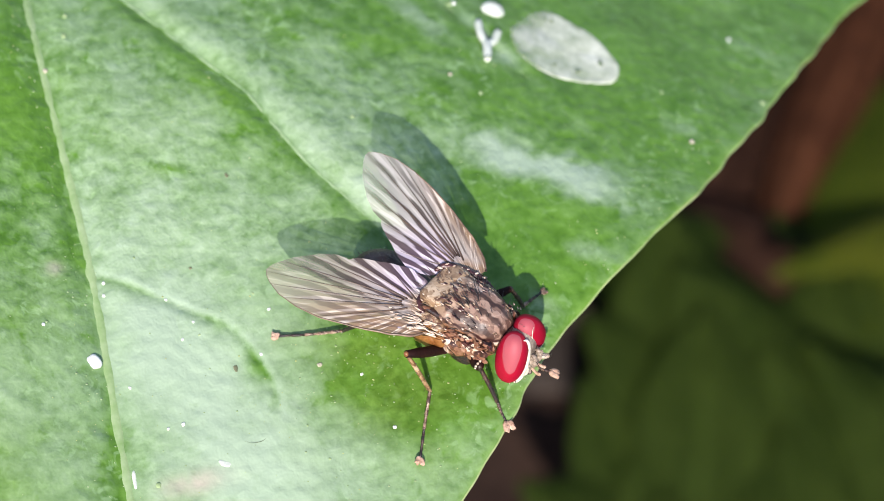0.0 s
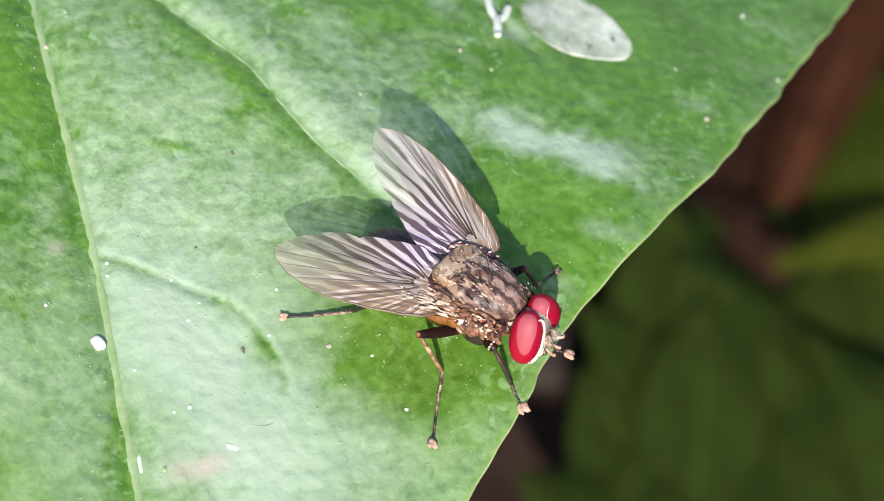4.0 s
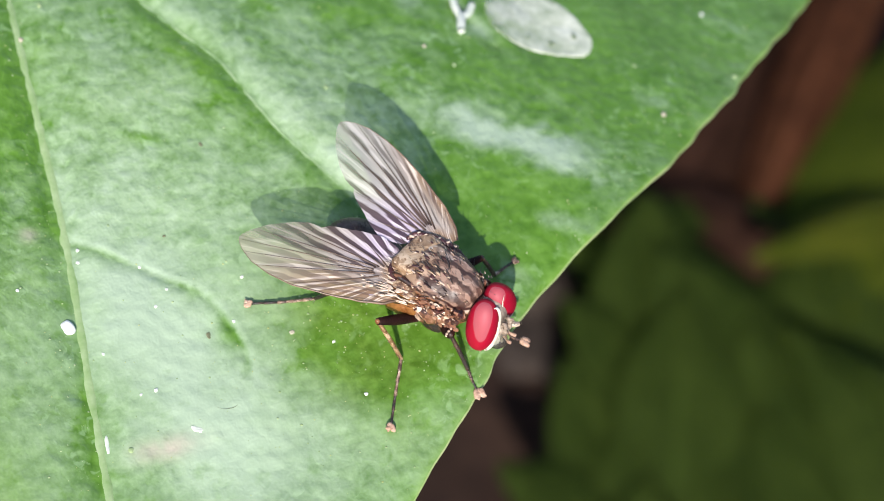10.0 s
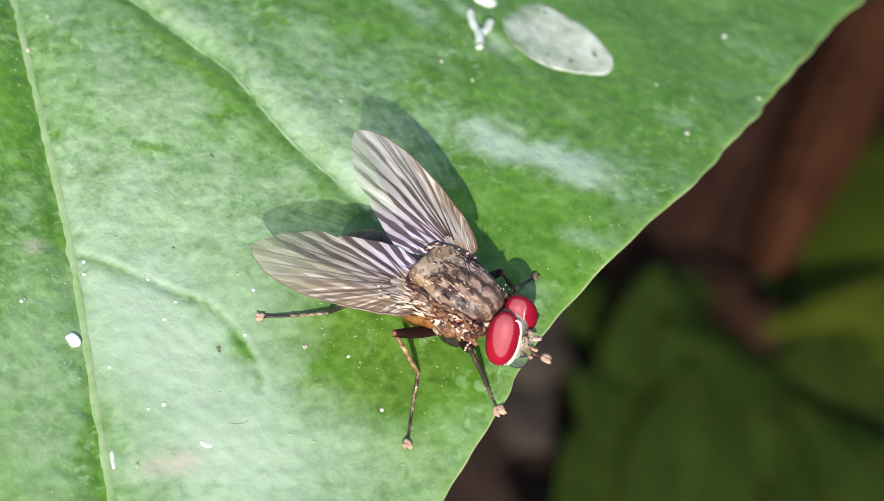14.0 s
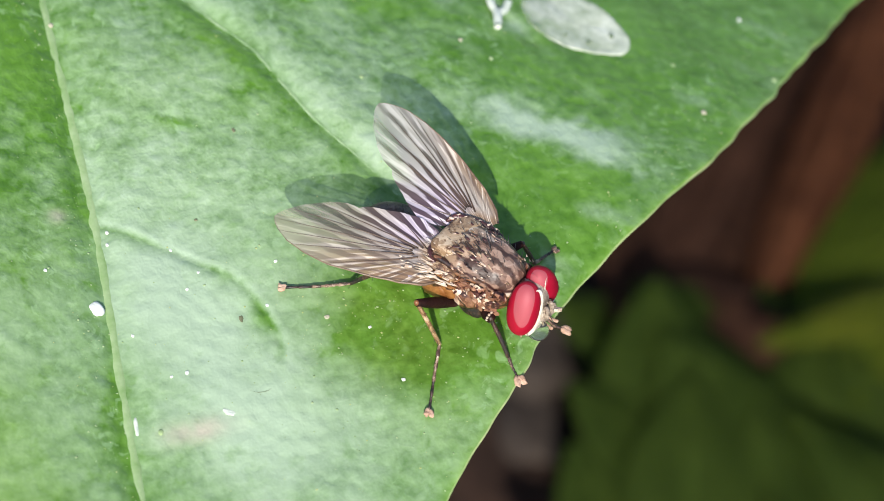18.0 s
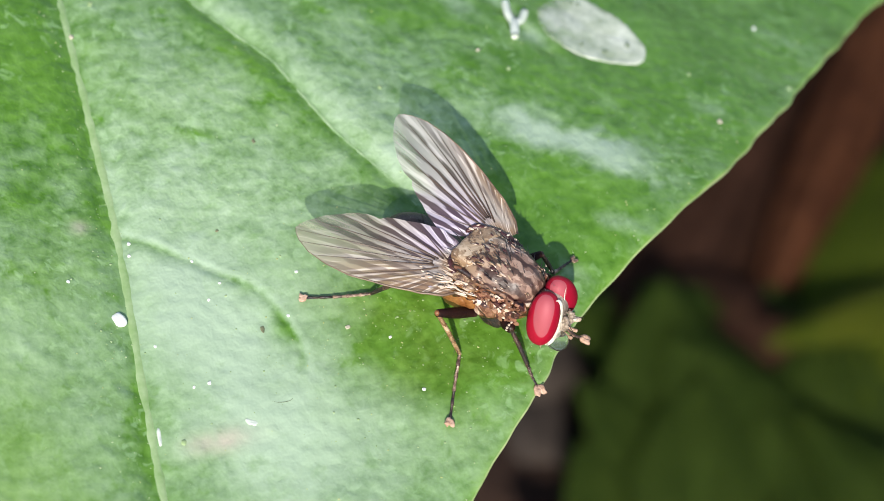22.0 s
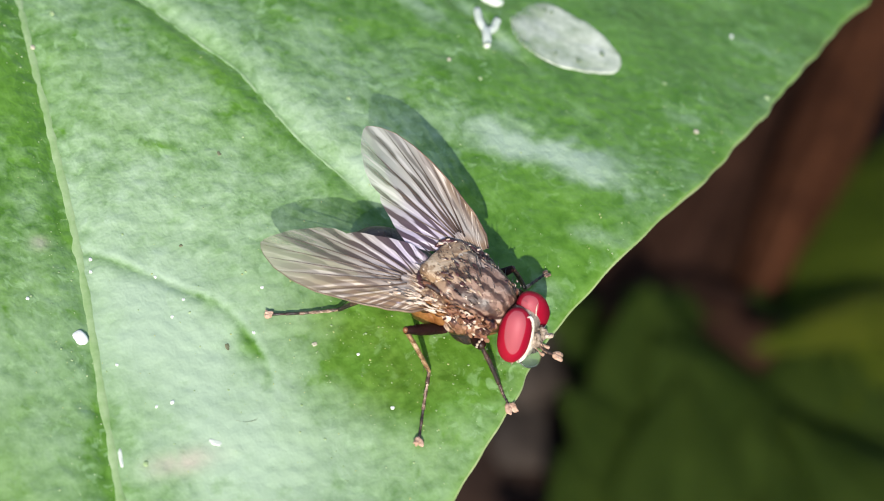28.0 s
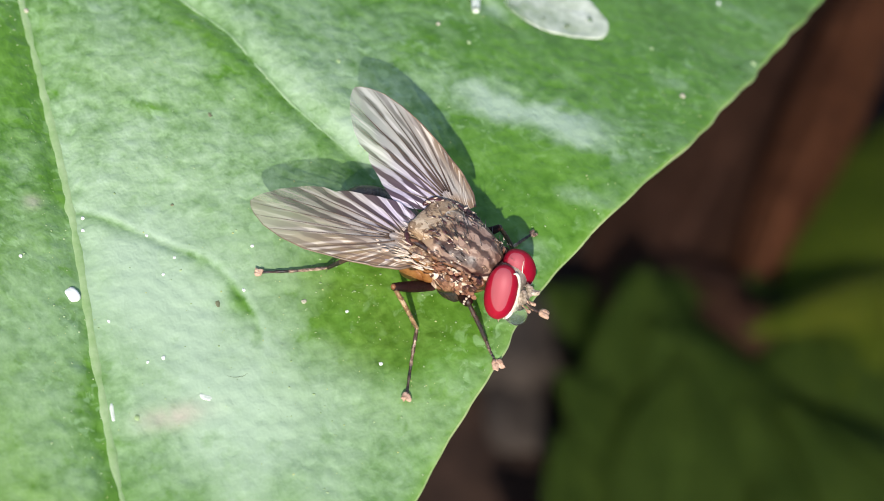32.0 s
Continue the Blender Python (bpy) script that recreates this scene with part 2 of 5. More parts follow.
def thorax_material():
    """Greyish dusted back, tan and scaly behind, with dark lengthwise stripes that break up."""
    n = Nodes("thorax_cuticle")
    warp = n.tree.nodes.new("ShaderNodeTexNoise")
    warp.inputs["Scale"].default_value = 2600
    n.link(n.coord, warp.inputs["Vector"])
    place = n.mix(0.00018, n.coord, warp.outputs["Color"], "LINEAR_LIGHT")
    sep = n.tree.nodes.new("ShaderNodeSeparateXYZ")
    n.link(place, sep.inputs[0])
    x, y = sep.outputs[0], sep.outputs[1]
    line = n.tree.nodes.new("ShaderNodeMapping")
    line.inputs["Scale"].default_value = (0.45, 1.0, 1.0)
    n.link(place, line.inputs[0])
    cells = []
    for size in (1700, 4600):
        v = n.tree.nodes.new("ShaderNodeTexVoronoi")
        v.inputs["Scale"].default_value = size
        n.link(line.outputs[0], v.inputs["Vector"])
        c = n.tree.nodes.new("ShaderNodeSeparateColor")
        n.link(v.outputs["Color"], c.inputs[0])
        cells.append(c.outputs[0])
    flake = n.math("ADD", n.math("MULTIPLY", cells[0], 0.55), n.math("MULTIPLY", cells[1], 0.45))
    rear = n.math("ADD", n.math("MULTIPLY", x, -1300.0), n.math("ADD", n.math("MULTIPLY", n.noise(1500, 2), 0.9), -0.25), True)
    grey = n.ramp(flake, (0.15, (0.120, 0.064, 0.045)), (0.5, (0.300, 0.186, 0.134)), (0.8, (0.47, 0.33, 0.255)), (0.93, (0.68, 0.57, 0.48)))
    tan = n.ramp(flake, (0.15, (0.060, 0.028, 0.016)), (0.42, (0.190, 0.115, 0.062)), (0.7, (0.37, 0.25, 0.145)), (0.92, (0.62, 0.48, 0.34)))
    c = n.mix(rear, grey, tan)
    low = n.math("ADD", sep.outputs[2], n.math("MULTIPLY", n.math("SUBTRACT", x, 0.0005, True), 0.22))
    side = n.math("MULTIPLY", n.math("SUBTRACT", 0.00214, low), 9000.0, True)
    flank = n.ramp(flake, (0.15, (0.045, 0.014, 0.006)), (0.40, (0.21, 0.080, 0.030)), (0.66, (0.42, 0.215, 0.105)), (0.86, (0.70, 0.53, 0.40)))
    c = n.mix(side, c, flank)
    rear = n.math("ADD", rear, side, True)
    wave = n.math("COSINE", n.math("MULTIPLY", y, 14500.0))
    stripe = n.math("ADD", n.math("MULTIPLY", wave, -1.0), n.math("MULTIPLY", n.math("SUBTRACT", n.noise(2600, 3), 0.5), 2.6))
    stripe = n.math("MULTIPLY", n.math("SUBTRACT", stripe, n.math("ADD", 0.05, n.math("MULTIPLY", rear, 0.30))), 1.5, True)
    c = n.mix(n.math("MULTIPLY", stripe, 0.86), c, (0.034, 0.014, 0.010))
    seam = n.math("SUBTRACT", 1.0, n.math("MULTIPLY", n.math("ABSOLUTE", n.math("SUBTRACT", low, 0.00222)), 13000.0), True)
    c = n.mix(n.math("MULTIPLY", seam, 1.5, True), c, (0.040, 0.013, 0.011))
    n.bump(n.math("ADD", flake, n.math("MULTIPLY", n.noise(9000, 3), 0.4)), 0.6, 0.00006)
    return n.set(c, n.ramp(cells[1], (0.2, (0.50,) * 3), (0.9, (0.28,) * 3)), 0.6)


def eye_material():
    """Red faceted eye: facets that face the viewer gleam."""
    n = Nodes("compound_eye")
    facets = n.voronoi(26000, "F1", 0.35)
    c = n.mix(n.noise(1500, 2), (0.28, 0.003, 0.017), (0.365, 0.006, 0.027))
    n.bump(facets, 0.25, 0.00001)
    n.set(c, 0.50, 0.18, Coat_Roughness=0.85, Coat_IOR=2.25)
    weight = n.tree.nodes.new("ShaderNodeLayerWeight")
    weight.inputs[0].default_value = 0.5
    edge = n.math("ADD", weight.outputs["Facing"], n.math("MULTIPLY", n.math("SUBTRACT", n.noise(1800, 2), 0.5), 0.08))
    n.link(n.ramp(edge, (0.255, (1, 1, 1)), (0.285, (0, 0, 0))), n.bsdf.inputs["Coat Weight"])
    return n.mat


def wing_material(name):
    """Thin smoky membrane, streaked from the root outwards, violet sheen and glints painted in, golden along the front.
    """
    n = Nodes(name)
    fan, rad = n.attr("fan"), n.attr("rad")

    def along(k, stretch, seed):
        v = n.tree.nodes.new("ShaderNodeCombineXYZ")
        n.link(n.math("MULTIPLY", fan, k), v.inputs[0])
        n.link(n.math("MULTIPLY", rad, stretch), v.inputs[1])
        v.inputs[2].default_value = seed
        t = n.tree.nodes.new("ShaderNodeTexNoise")
        t.inputs["Scale"].default_value = 1.0
        t.inputs["Detail"].default_value = 2.0
        n.link(v.outputs[0], t.inputs["Vector"])
        return t.outputs["Fac"]

    rib = n.math("ADD", n.attr("rib"), n.math("MULTIPLY", n.math("SUBTRACT", along(2.2, 0.35, 1.0), 0.5), 0.10))
    wave = n.math("COSINE", n.math("MULTIPLY", rib, 80.0))
    wave = n.math("ADD", wave, n.math("MULTIPLY", n.math("SUBTRACT", along(9.0, 0.8, 4.0), 0.5), 3.6))
    f = n.math("MULTIPLY", n.math("ADD", wave, n.math("ADD", n.math("ADD", -0.12, n.attr("tone")), n.math("MULTIPLY", n.attr("violet"), 0.55))), 1.5, True)
    f = n.math("MAXIMUM", n.math("MULTIPLY", f, n.attr("smoke")), n.math("MULTIPLY", n.attr("band"), 0.6))
    # glints painted as streaks of lighter colour
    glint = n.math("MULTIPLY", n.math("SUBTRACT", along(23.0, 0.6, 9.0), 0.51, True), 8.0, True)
    # the violet interference sheen is put into the base colour
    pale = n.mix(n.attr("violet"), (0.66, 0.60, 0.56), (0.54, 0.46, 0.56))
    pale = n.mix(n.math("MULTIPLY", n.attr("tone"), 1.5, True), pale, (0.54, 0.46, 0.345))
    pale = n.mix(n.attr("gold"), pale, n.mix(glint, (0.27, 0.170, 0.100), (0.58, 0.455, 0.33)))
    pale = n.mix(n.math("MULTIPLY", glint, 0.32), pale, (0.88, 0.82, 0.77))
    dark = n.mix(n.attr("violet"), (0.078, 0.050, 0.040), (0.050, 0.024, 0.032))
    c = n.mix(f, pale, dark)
    n.set(c, 0.28, 0.9)
    n.bump(f, 0.2, 0.00004)
    clear = n.tree.nodes.new("ShaderNodeBsdfTransparent")
    clear.inputs[0].default_value = (0.80, 0.80, 0.79, 1)
    blend = n.tree.nodes.new("ShaderNodeMixShader")
    n.link(n.math("ADD", n.math("ADD", n.math("MULTIPLY", f, 0.20), n.math("MULTIPLY", glint, 0.14)), n.math("ADD", n.math("MULTIPLY", n.attr("clear"), 0.42), n.math("MULTIPLY", n.math("MAXIMUM", n.attr("violet"), n.attr("gold")), 0.28)), True), blend.inputs[0])
    n.link(clear.outputs[0], blend.inputs[1])
    n.link(n.bsdf.outputs[0], blend.inputs[2])
    n.link(blend.outputs[0], n.out.inputs[0])
    return n.mat


def droplet_material():
    n = Nodes("clear_fluid")
    return n.set((0.93, 0.96, 0.88), 0.03, 0.5, Transmission_Weight=0.97, IOR=1.34)


M_THORAX = thorax_material()
M_SHIELD = flakes("shield_cuticle", 2600, 0.42, (0.20, (0.070, 0.030, 0.016)), (0.40, (0.235, 0.140, 0.074)), (0.60, (0.39, 0.262, 0.155)), (0.84, (0.60, 0.46, 0.32)))
M_EYE = eye_material()
M_WING = wing_material("wing_membrane")
M_FLUID = droplet_material()
M_SIDE = flakes("thorax_side", 3000, 0.34, (0.24, (0.022, 0.007, 0.005)), (0.46, (0.12, 0.040, 0.020)), (0.66, (0.29, 0.140, 0.080)), (0.86, (0.74, 0.56, 0.45)))
M_MAROON = mottled("dark_maroon", (0.030, 0.008, 0.009), (0.105, 0.032, 0.030), 2200, 0.35, 0.7, 0.00004)
M_LOBE = mottled("costal_lobe", (0.22, 0.18, 0.23), (0.42, 0.37, 0.44), 1600, 0.4, 0.6)
M_RUST = mottled("rusty_scale", (0.13, 0.046, 0.024), (0.38, 0.185, 0.115), 2500, 0.35, 0.8)
M_ABDOMEN = mottled("abdomen", (0.022, 0.009, 0.010), (0.085, 0.045, 0.043), 1100, 0.4, 0.6, 0.00006)
M_AMBER = mottled("amber_cuticle", (0.13, 0.042, 0.010), (0.36, 0.155, 0.045), 2400, 0.35, 0.6)
M_KNEE = mottled("knee_cuticle", (0.10, 0.028, 0.010), (0.24, 0.090, 0.030), 1800, 0.35, 0.6)
M_FEMUR = mottled("femur_cuticle", (0.007, 0.003, 0.003), (0.028, 0.008, 0.006), 1800, 0.6, 0.15, 0.00004)
M_LEG = flakes("leg_cuticle", 3600, 0.5, (0.30, (0.008, 0.004, 0.003)), (0.53, (0.030, 0.013, 0.008)), (0.72, (0.066, 0.027, 0.016)), (0.92, (0.17, 0.095, 0.062)))
M_SHIN = flakes("shin_cuticle", 4200, 0.38, (0.22, (0.16, 0.078, 0.032)), (0.45, (0.31, 0.175, 0.085)), (0.68, (0.47, 0.30, 0.165)), (0.88, (0.68, 0.51, 0.34)))
M_PAD = mottled("foot_pad", (0.34, 0.19, 0.12), (0.66, 0.45, 0.33), 3500, 0.6, 0.4, 0.00005)
M_SILVER = mottled("silver_dusting", (0.50, 0.43, 0.31), (0.86, 0.80, 0.68), 2500, 0.6, 0.4, 0.00004)
M_FACE = mottled("face_cuticle", (0.10, 0.066, 0.047), (0.50, 0.41, 0.32), 2600, 0.5, 0.5, 0.00005)
M_HAIR = mottled("hair", (0.020, 0.014, 0.012), (0.060, 0.045, 0.035), 3000, 0.28, 0.9)
M_WVEIN = mottled("wing_vein", (0.040, 0.022, 0.015), (0.120, 0.070, 0.042), 1500, 0.35, 0.6)
M_COSTA = mottled("wing_front_edge", (0.085, 0.050, 0.032), (0.25, 0.165, 0.105), 1500, 0.4, 0.6)
M_FOOT = flakes("foot_cuticle", 3600, 0.45, (0.25, (0.045, 0.021, 0.013)), (0.46, (0.14, 0.080, 0.051)), (0.66, (0.28, 0.18, 0.12)), (0.88, (0.55, 0.42, 0.32)))
M_SCALE = mottled("pale_scale", (0.40, 0.26, 0.17), (0.82, 0.68, 0.55), 2500, 0.3, 0.8)
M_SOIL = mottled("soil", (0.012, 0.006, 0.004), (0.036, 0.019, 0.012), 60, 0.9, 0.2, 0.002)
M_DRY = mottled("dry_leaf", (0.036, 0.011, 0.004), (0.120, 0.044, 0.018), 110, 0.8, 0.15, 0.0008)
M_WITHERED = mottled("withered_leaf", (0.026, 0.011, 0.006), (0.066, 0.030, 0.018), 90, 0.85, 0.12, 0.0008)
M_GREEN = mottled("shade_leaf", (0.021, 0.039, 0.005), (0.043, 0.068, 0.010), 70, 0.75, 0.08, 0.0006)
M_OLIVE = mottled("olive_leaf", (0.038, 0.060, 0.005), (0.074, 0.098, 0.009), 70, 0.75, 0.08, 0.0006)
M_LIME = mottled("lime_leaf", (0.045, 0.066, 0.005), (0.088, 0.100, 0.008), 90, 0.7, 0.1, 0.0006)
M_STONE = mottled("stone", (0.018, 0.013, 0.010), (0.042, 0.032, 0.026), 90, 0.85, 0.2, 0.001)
M_GROOVE = flakes("groove_cuticle", 3000, 0.35, (0.30, (0.014, 0.005, 0.003)), (0.52, (0.055, 0.018, 0.009)), (0.74, (0.20, 0.085, 0.042)), (0.9, (0.5, 0.36, 0.26)))



# ---------- building helpers ----------
def part(name, bm, material, parent, label="", smooth=True):
    """Links a bmesh, in millimetres, as one mesh object under a thing."""
    me = bpy.data.meshes.new(name)
    bm.to_mesh(me)
    bm.free()
    me.transform(Matrix.Diagonal((MM, MM, MM, 1)))
    me.materials.append(material)
    if smooth:
        me.shade_smooth()
    ob = new(name, me)
    ob.parent = parent
    if label:
        tagged(ob, label)
    return ob


def empty(name, m, label, category, group="", kind=""):
    ob = new(name)
    ob.empty_display_size = 0.002
    ob.matrix_basis = m
    return tagged(ob, label, category, group, kind)


def smooth_line(points, steps=6):
    """A rounded line through points (Catmull-Rom)."""
    p = [Vector(q) for q in points]
    p = [p[0] * 2 - p[1]] + p + [p[-1] * 2 - p[-2]]
    line = []
    for i in range(1, len(p) - 2):
        a, b, c, d = p[i - 1:i + 3]
        for k in range(steps):
            t = k / steps
            line.append(0.5 * (2 * b + (c - a) * t + (2 * a - 5 * b + 4 * c - d) * t * t + (3 * b - a - 3 * c + d) * t ** 3))
    return line + [p[-2]]


def tube(bm, points, radii, sides=8):
    """A tapered round tube with closed, rounded ends."""
    p = [Vector(q) for q in points]
    n = len(p)
    if isinstance(radii, (int, float)):
        radii = [radii] * n
    if len(radii) != n:
        radii = [float(r) for r in np.interp(np.linspace(0, 1, n), np.linspace(0, 1, len(radii)), radii)]
    side = None
    rings = []
    for i in range(n):
        d = (p[min(i + 1, n - 1)] - p[max(i - 1, 0)]).normalized()
        if side is None:
            side = d.orthogonal().normalized()
        side = (side - d * side.dot(d)).normalized()
        up = d.cross(side)
        rings.append([bm.verts.new(p[i] + radii[i] * (math.cos(a) * side + math.sin(a) * up))
                      for a in (2 * math.pi * k / sides for k in range(sides))])
    for a, b in zip(rings, rings[1:]):
        for k in range(sides):
            bm.faces.new((a[k], a[(k + 1) % sides], b[(k + 1) % sides], b[k]))
    for ring, q, d in ((rings[0], p[0], p[0] - p[1]), (rings[-1], p[-1], p[-1] - p[-2])):
        r = (ring[0].co - q).length
        tip = bm.verts.new(q + d.normalized() * r * 0.6)
        for k in range(sides):
            bm.faces.new((ring[k], ring[(k + 1) % sides], tip))
    return bm


def blob(bm, centre, radii, turn=None, power=2.0, lump=0.0, scale=1.0, u=24, v=16, seed=0.0):
    """A rounded body with its own half-axes; power over 2 makes it boxier, lump roughens it."""
    m = turn.to_matrix().to_4x4() if turn else Matrix.Identity(4)
    made = bmesh.ops.create_uvsphere(bm, u_segments=u, v_segments=v, radius=1.0)["verts"]
    for w in made:
        c = w.co
        k = (abs(c.x) ** power + abs(c.y) ** power + abs(c.z) ** power) ** (-1 / power)
        q = Vector((c.x * k * radii[0], c.y * k * radii[1], c.z * k * radii[2]))
        if lump:
            q *= 1 + lump * noise.noise(q * scale + Vector((seed, seed * 1.7, 3.1)))
        w.co = (m @ q) + Vector(centre)
    bmesh.ops.recalc_face_normals(bm, faces=list({f for w in made for f in w.link_faces}))
    return made


_BALL = []
for _e in (-0.62, 0.62):
    for _k in range(6):
        _BALL.append((math.cos(_e) * math.cos(_k * math.pi / 3 + _e), math.cos(_e) * math.sin(_k * math.pi / 3 + _e), math.sin(_e)))
_BALL += [(0, 0, -1), (0, 0, 1)]


def crumb(bm, centre, radii, turn=None):
    """A small rounded crumb of few faces."""
    m = turn.to_matrix() if turn else Matrix.Identity(3)
    c = Vector(centre)
    v = [bm.verts.new(c + m @ Vector((q[0] * radii[0], q[1] * radii[1], q[2] * radii[2]))) for q in _BALL]
    for k in range(6):
        j = (k + 1) % 6
        bm.faces.new((v[k], v[j], v[6 + j], v[6 + k]))
        bm.faces.new((v[j], v[k], v[12]))
        bm.faces.new((v[6 + k], v[6 + j], v[13]))


def on_blob(q, radii, power):
    """The point of a rounded body's surface in the direction q."""
    k = sum(abs(c) ** power for c in q) ** (-1 / power)
    return Vector([c * k * r for c, r in zip(q, radii)])


def bristle(bm, root, tip, r, bend=0.0):
    """One tapered, slightly bowed hair."""
    a, b = Vector(root), Vector(tip)
    d = b - a
    mid = (a + b) / 2 + Vector((0, 0, 1)) * bend * d.length
    s = d.orthogonal().normalized() * r
    t = d.cross(s).normalized() * r
    base = [bm.verts.new(a + s), bm.verts.new(a - s * 0.5 + t * 0.87), bm.verts.new(a - s * 0.5 - t * 0.87)]
    half = [bm.verts.new(mid + 0.65 * (v.co - a)) for v in base]
    top = bm.verts.new(b)
    for k in range(3):
        j = (k + 1) % 3
        bm.faces.new((base[k], base[j], half[j], half[k]))
        bm.faces.new((half[k], half[j], top))


# ---------- the leaf ----------
# leaf space, in mm: x along the midrib towards the tip, y across it
LEAF = pose(-9.2 * MM, -5.84 * MM, H, 0, 0, -57.6)
SHAPE = ((-66, 0.0), (-64, 10), (-60, 20), (-52, 32), (-42, 40), (-31, 43), (-24, 42.0), (-20, 40.4), (-17, 38.4), (-14.2, 35.9), (-11.45, 33.0), (-7.89, 28.68),
         (-3.57, 23.92), (-1.06, 20.72), (0.70, 18.32), (2.16, 16.44), (3.37, 14.74), (5.11, 12.76), (6.88, 11.2), (9.16, 9.1), (13, 6.0), (18, 2.9), (23, 0.9), (26, 0.0))
_line = smooth_line([(a, b, 0) for a, b in SHAPE], 8)
_LS, _LV = [p.x for p in _line], [max(p.y, 0.0) for p in _line]
# side veins: where they leave the midrib, how they sweep, how far they run
VEINS = [(-30.7, 0.85, 0.042, 17.0), (-39.0, 0.8, 0.030, 13.0), (-51.0, 0.6, 0.022, 30.0), (11.0, 0.9, 0.12, 4.0)]
LEFT_VEINS = [(-20.0, 0.85, 0.045, 14.0), (-33.0, 0.8, 0.035, 24.0), (-46.0, 0.7, 0.025, 30.0), (11.5, 0.9, 0.12, 3.5)]


# the strong side vein above the fly, and a crease that leaves the midrib beside it
MAIN_VEIN = smooth_line([(-15.2, 0.5, 0), (-13.4, 1.9, 0), (-11.39, 3.22, 0), (-8.93, 4.82, 0), (-7.02, 6.18, 0), (-5.37, 6.85, 0), (-3.21, 7.80, 0), (-1.57, 8.75, 0), (-0.2, 9.5, 0), (1.2, 10.1, 0)], 4)
CREASE = smooth_line([(-0.84, 0.45, 0), (-0.15, 1.53, 0), (0.42, 2.29, 0), (1.40, 3.54, 0), (1.66, 3.92, 0), (2.52, 4.42, 0), (3.47, 4.74, 0), (3.99, 4.88, 0), (4.67, 4.85, 0), (5.5, 4.7, 0)], 3)


def line_gap(s, v, line):
    """Signed way across a line on the blade (over 0 towards the tip and the midrib) and the share of its length, point by point."""
    s, v = np.asarray(s, float), np.asarray(v, float)
    best = np.full(s.shape, 1e9)
    gap, share = np.zeros(s.shape), np.zeros(s.shape)
    n = len(line) - 1
    for k, (a, b) in enumerate(zip(line, line[1:])):
        dx, dy = b.x - a.x, b.y - a.y
        size = math.hypot(dx, dy)
        t = np.clip(((s - a.x) * dx + (v - a.y) * dy) / size ** 2, 0, 1)
        ox, oy = s - a.x - t * dx, v - a.y - t * dy
        d = np.hypot(ox, oy)
        near = d < best
        side = np.where(ox * dy - oy * dx > 0, 1.0, -1.0)
        gap, share, best = np.where(near, d * side, gap), np.where(near, (k + t) / n, share), np.where(near, d, best)
    return gap, share


def half_width(s):
    return np.interp(s, _LS, _LV)


def bow(s):
    """The midrib's slight sideways bend."""
    return 0.26 * np.exp(-((s + 1.5) / 6.0) ** 2)


def leaf_base(s, v):
    """The blade's broad form: cupped along the midrib, drooping away beyond the fly."""
    y = np.maximum(0.0, -5.84 - 0.844 * s + 0.536 * v)
    return 1.5 * (1 - np.exp(-(np.abs(v) / 9.0) ** 1.6)) - 0.35 * (np.sqrt(64.0 + y * y) - 8.0)


def soft_noise(x, y, scale, seed, waves=14):
    """Smooth random waves, a sum of sines in many directions."""
    rng = np.random.RandomState(seed)
    f = 0.0
    for _ in range(waves):
        a, ph, k = rng.uniform(0, math.pi), rng.uniform(0, 6.28), scale * rng.uniform(0.6, 1.6)
        f = f + np.sin((x * math.cos(a) + y * math.sin(a)) * k + ph)
    return f / math.sqrt(waves)


def vein_gap(s, v, vein):
    """Signed way along the leaf from a side vein, and how strongly the vein still shows."""
    s0, a, b, far = vein
    w = np.abs(v)
    q = (s - (s0 + a * w + b * w * w)) * 0.72
    return q, np.clip((far + 1.5 - w) / 3.0, 0, 1)


def leaf_height(s, v):
    """Height of the upper face over the leaf's own plane, in mm."""
    s, v = np.asarray(s, float), np.asarray(v, float)
    z = leaf_base(s, v)
    z = z - 0.22 * np.exp(-((v - bow(s)) / 0.55) ** 2)
    for vein in VEINS + LEFT_VEINS:
        q, k = vein_gap(s, v, vein)
        k = k * ((v > 0) if vein in VEINS else (v < 0))
        k = k * (0.35 if vein in VEINS else 1.0)
        z = z - k * 0.20 * np.exp(-(q / 0.55) ** 2) + k * 0.08 * np.exp(-((q + 1.3) / 1.1) ** 2)
    q, t = line_gap(s, v, MAIN_VEIN)
    z = z - np.clip((1 - t) * 6, 0, 1) * (0.17 * np.exp(-(q / 0.34) ** 2) - 0.10 * np.exp(-((q + 0.9) / 0.8) ** 2))
    q, t = line_gap(s, v, CREASE)
    z = z - np.clip((1 - t) * 4, 0, 1) * (0.5 + 0.5 * np.sin(t * 17.0) ** 2) * (0.050 * np.exp(-((q - 0.07) / 0.12) ** 2) - 0.015 * np.exp(-((q + 0.16) / 0.16) ** 2))
    z = z + 0.055 * soft_noise(s, v, 1.1, 3) * np.clip(np.abs(v) / 2, 0.2, 1)
    z = z + 0.011 * soft_noise(s, v, 3.6, 5, 60) + 0.010 * soft_noise(s, v, 9.0, 7, 60)
    edge = half_width(s) - np.abs(v)
    return z + 0.18 * soft_noise(s, v, 0.8, 9) * np.exp(-edge / 1.5)


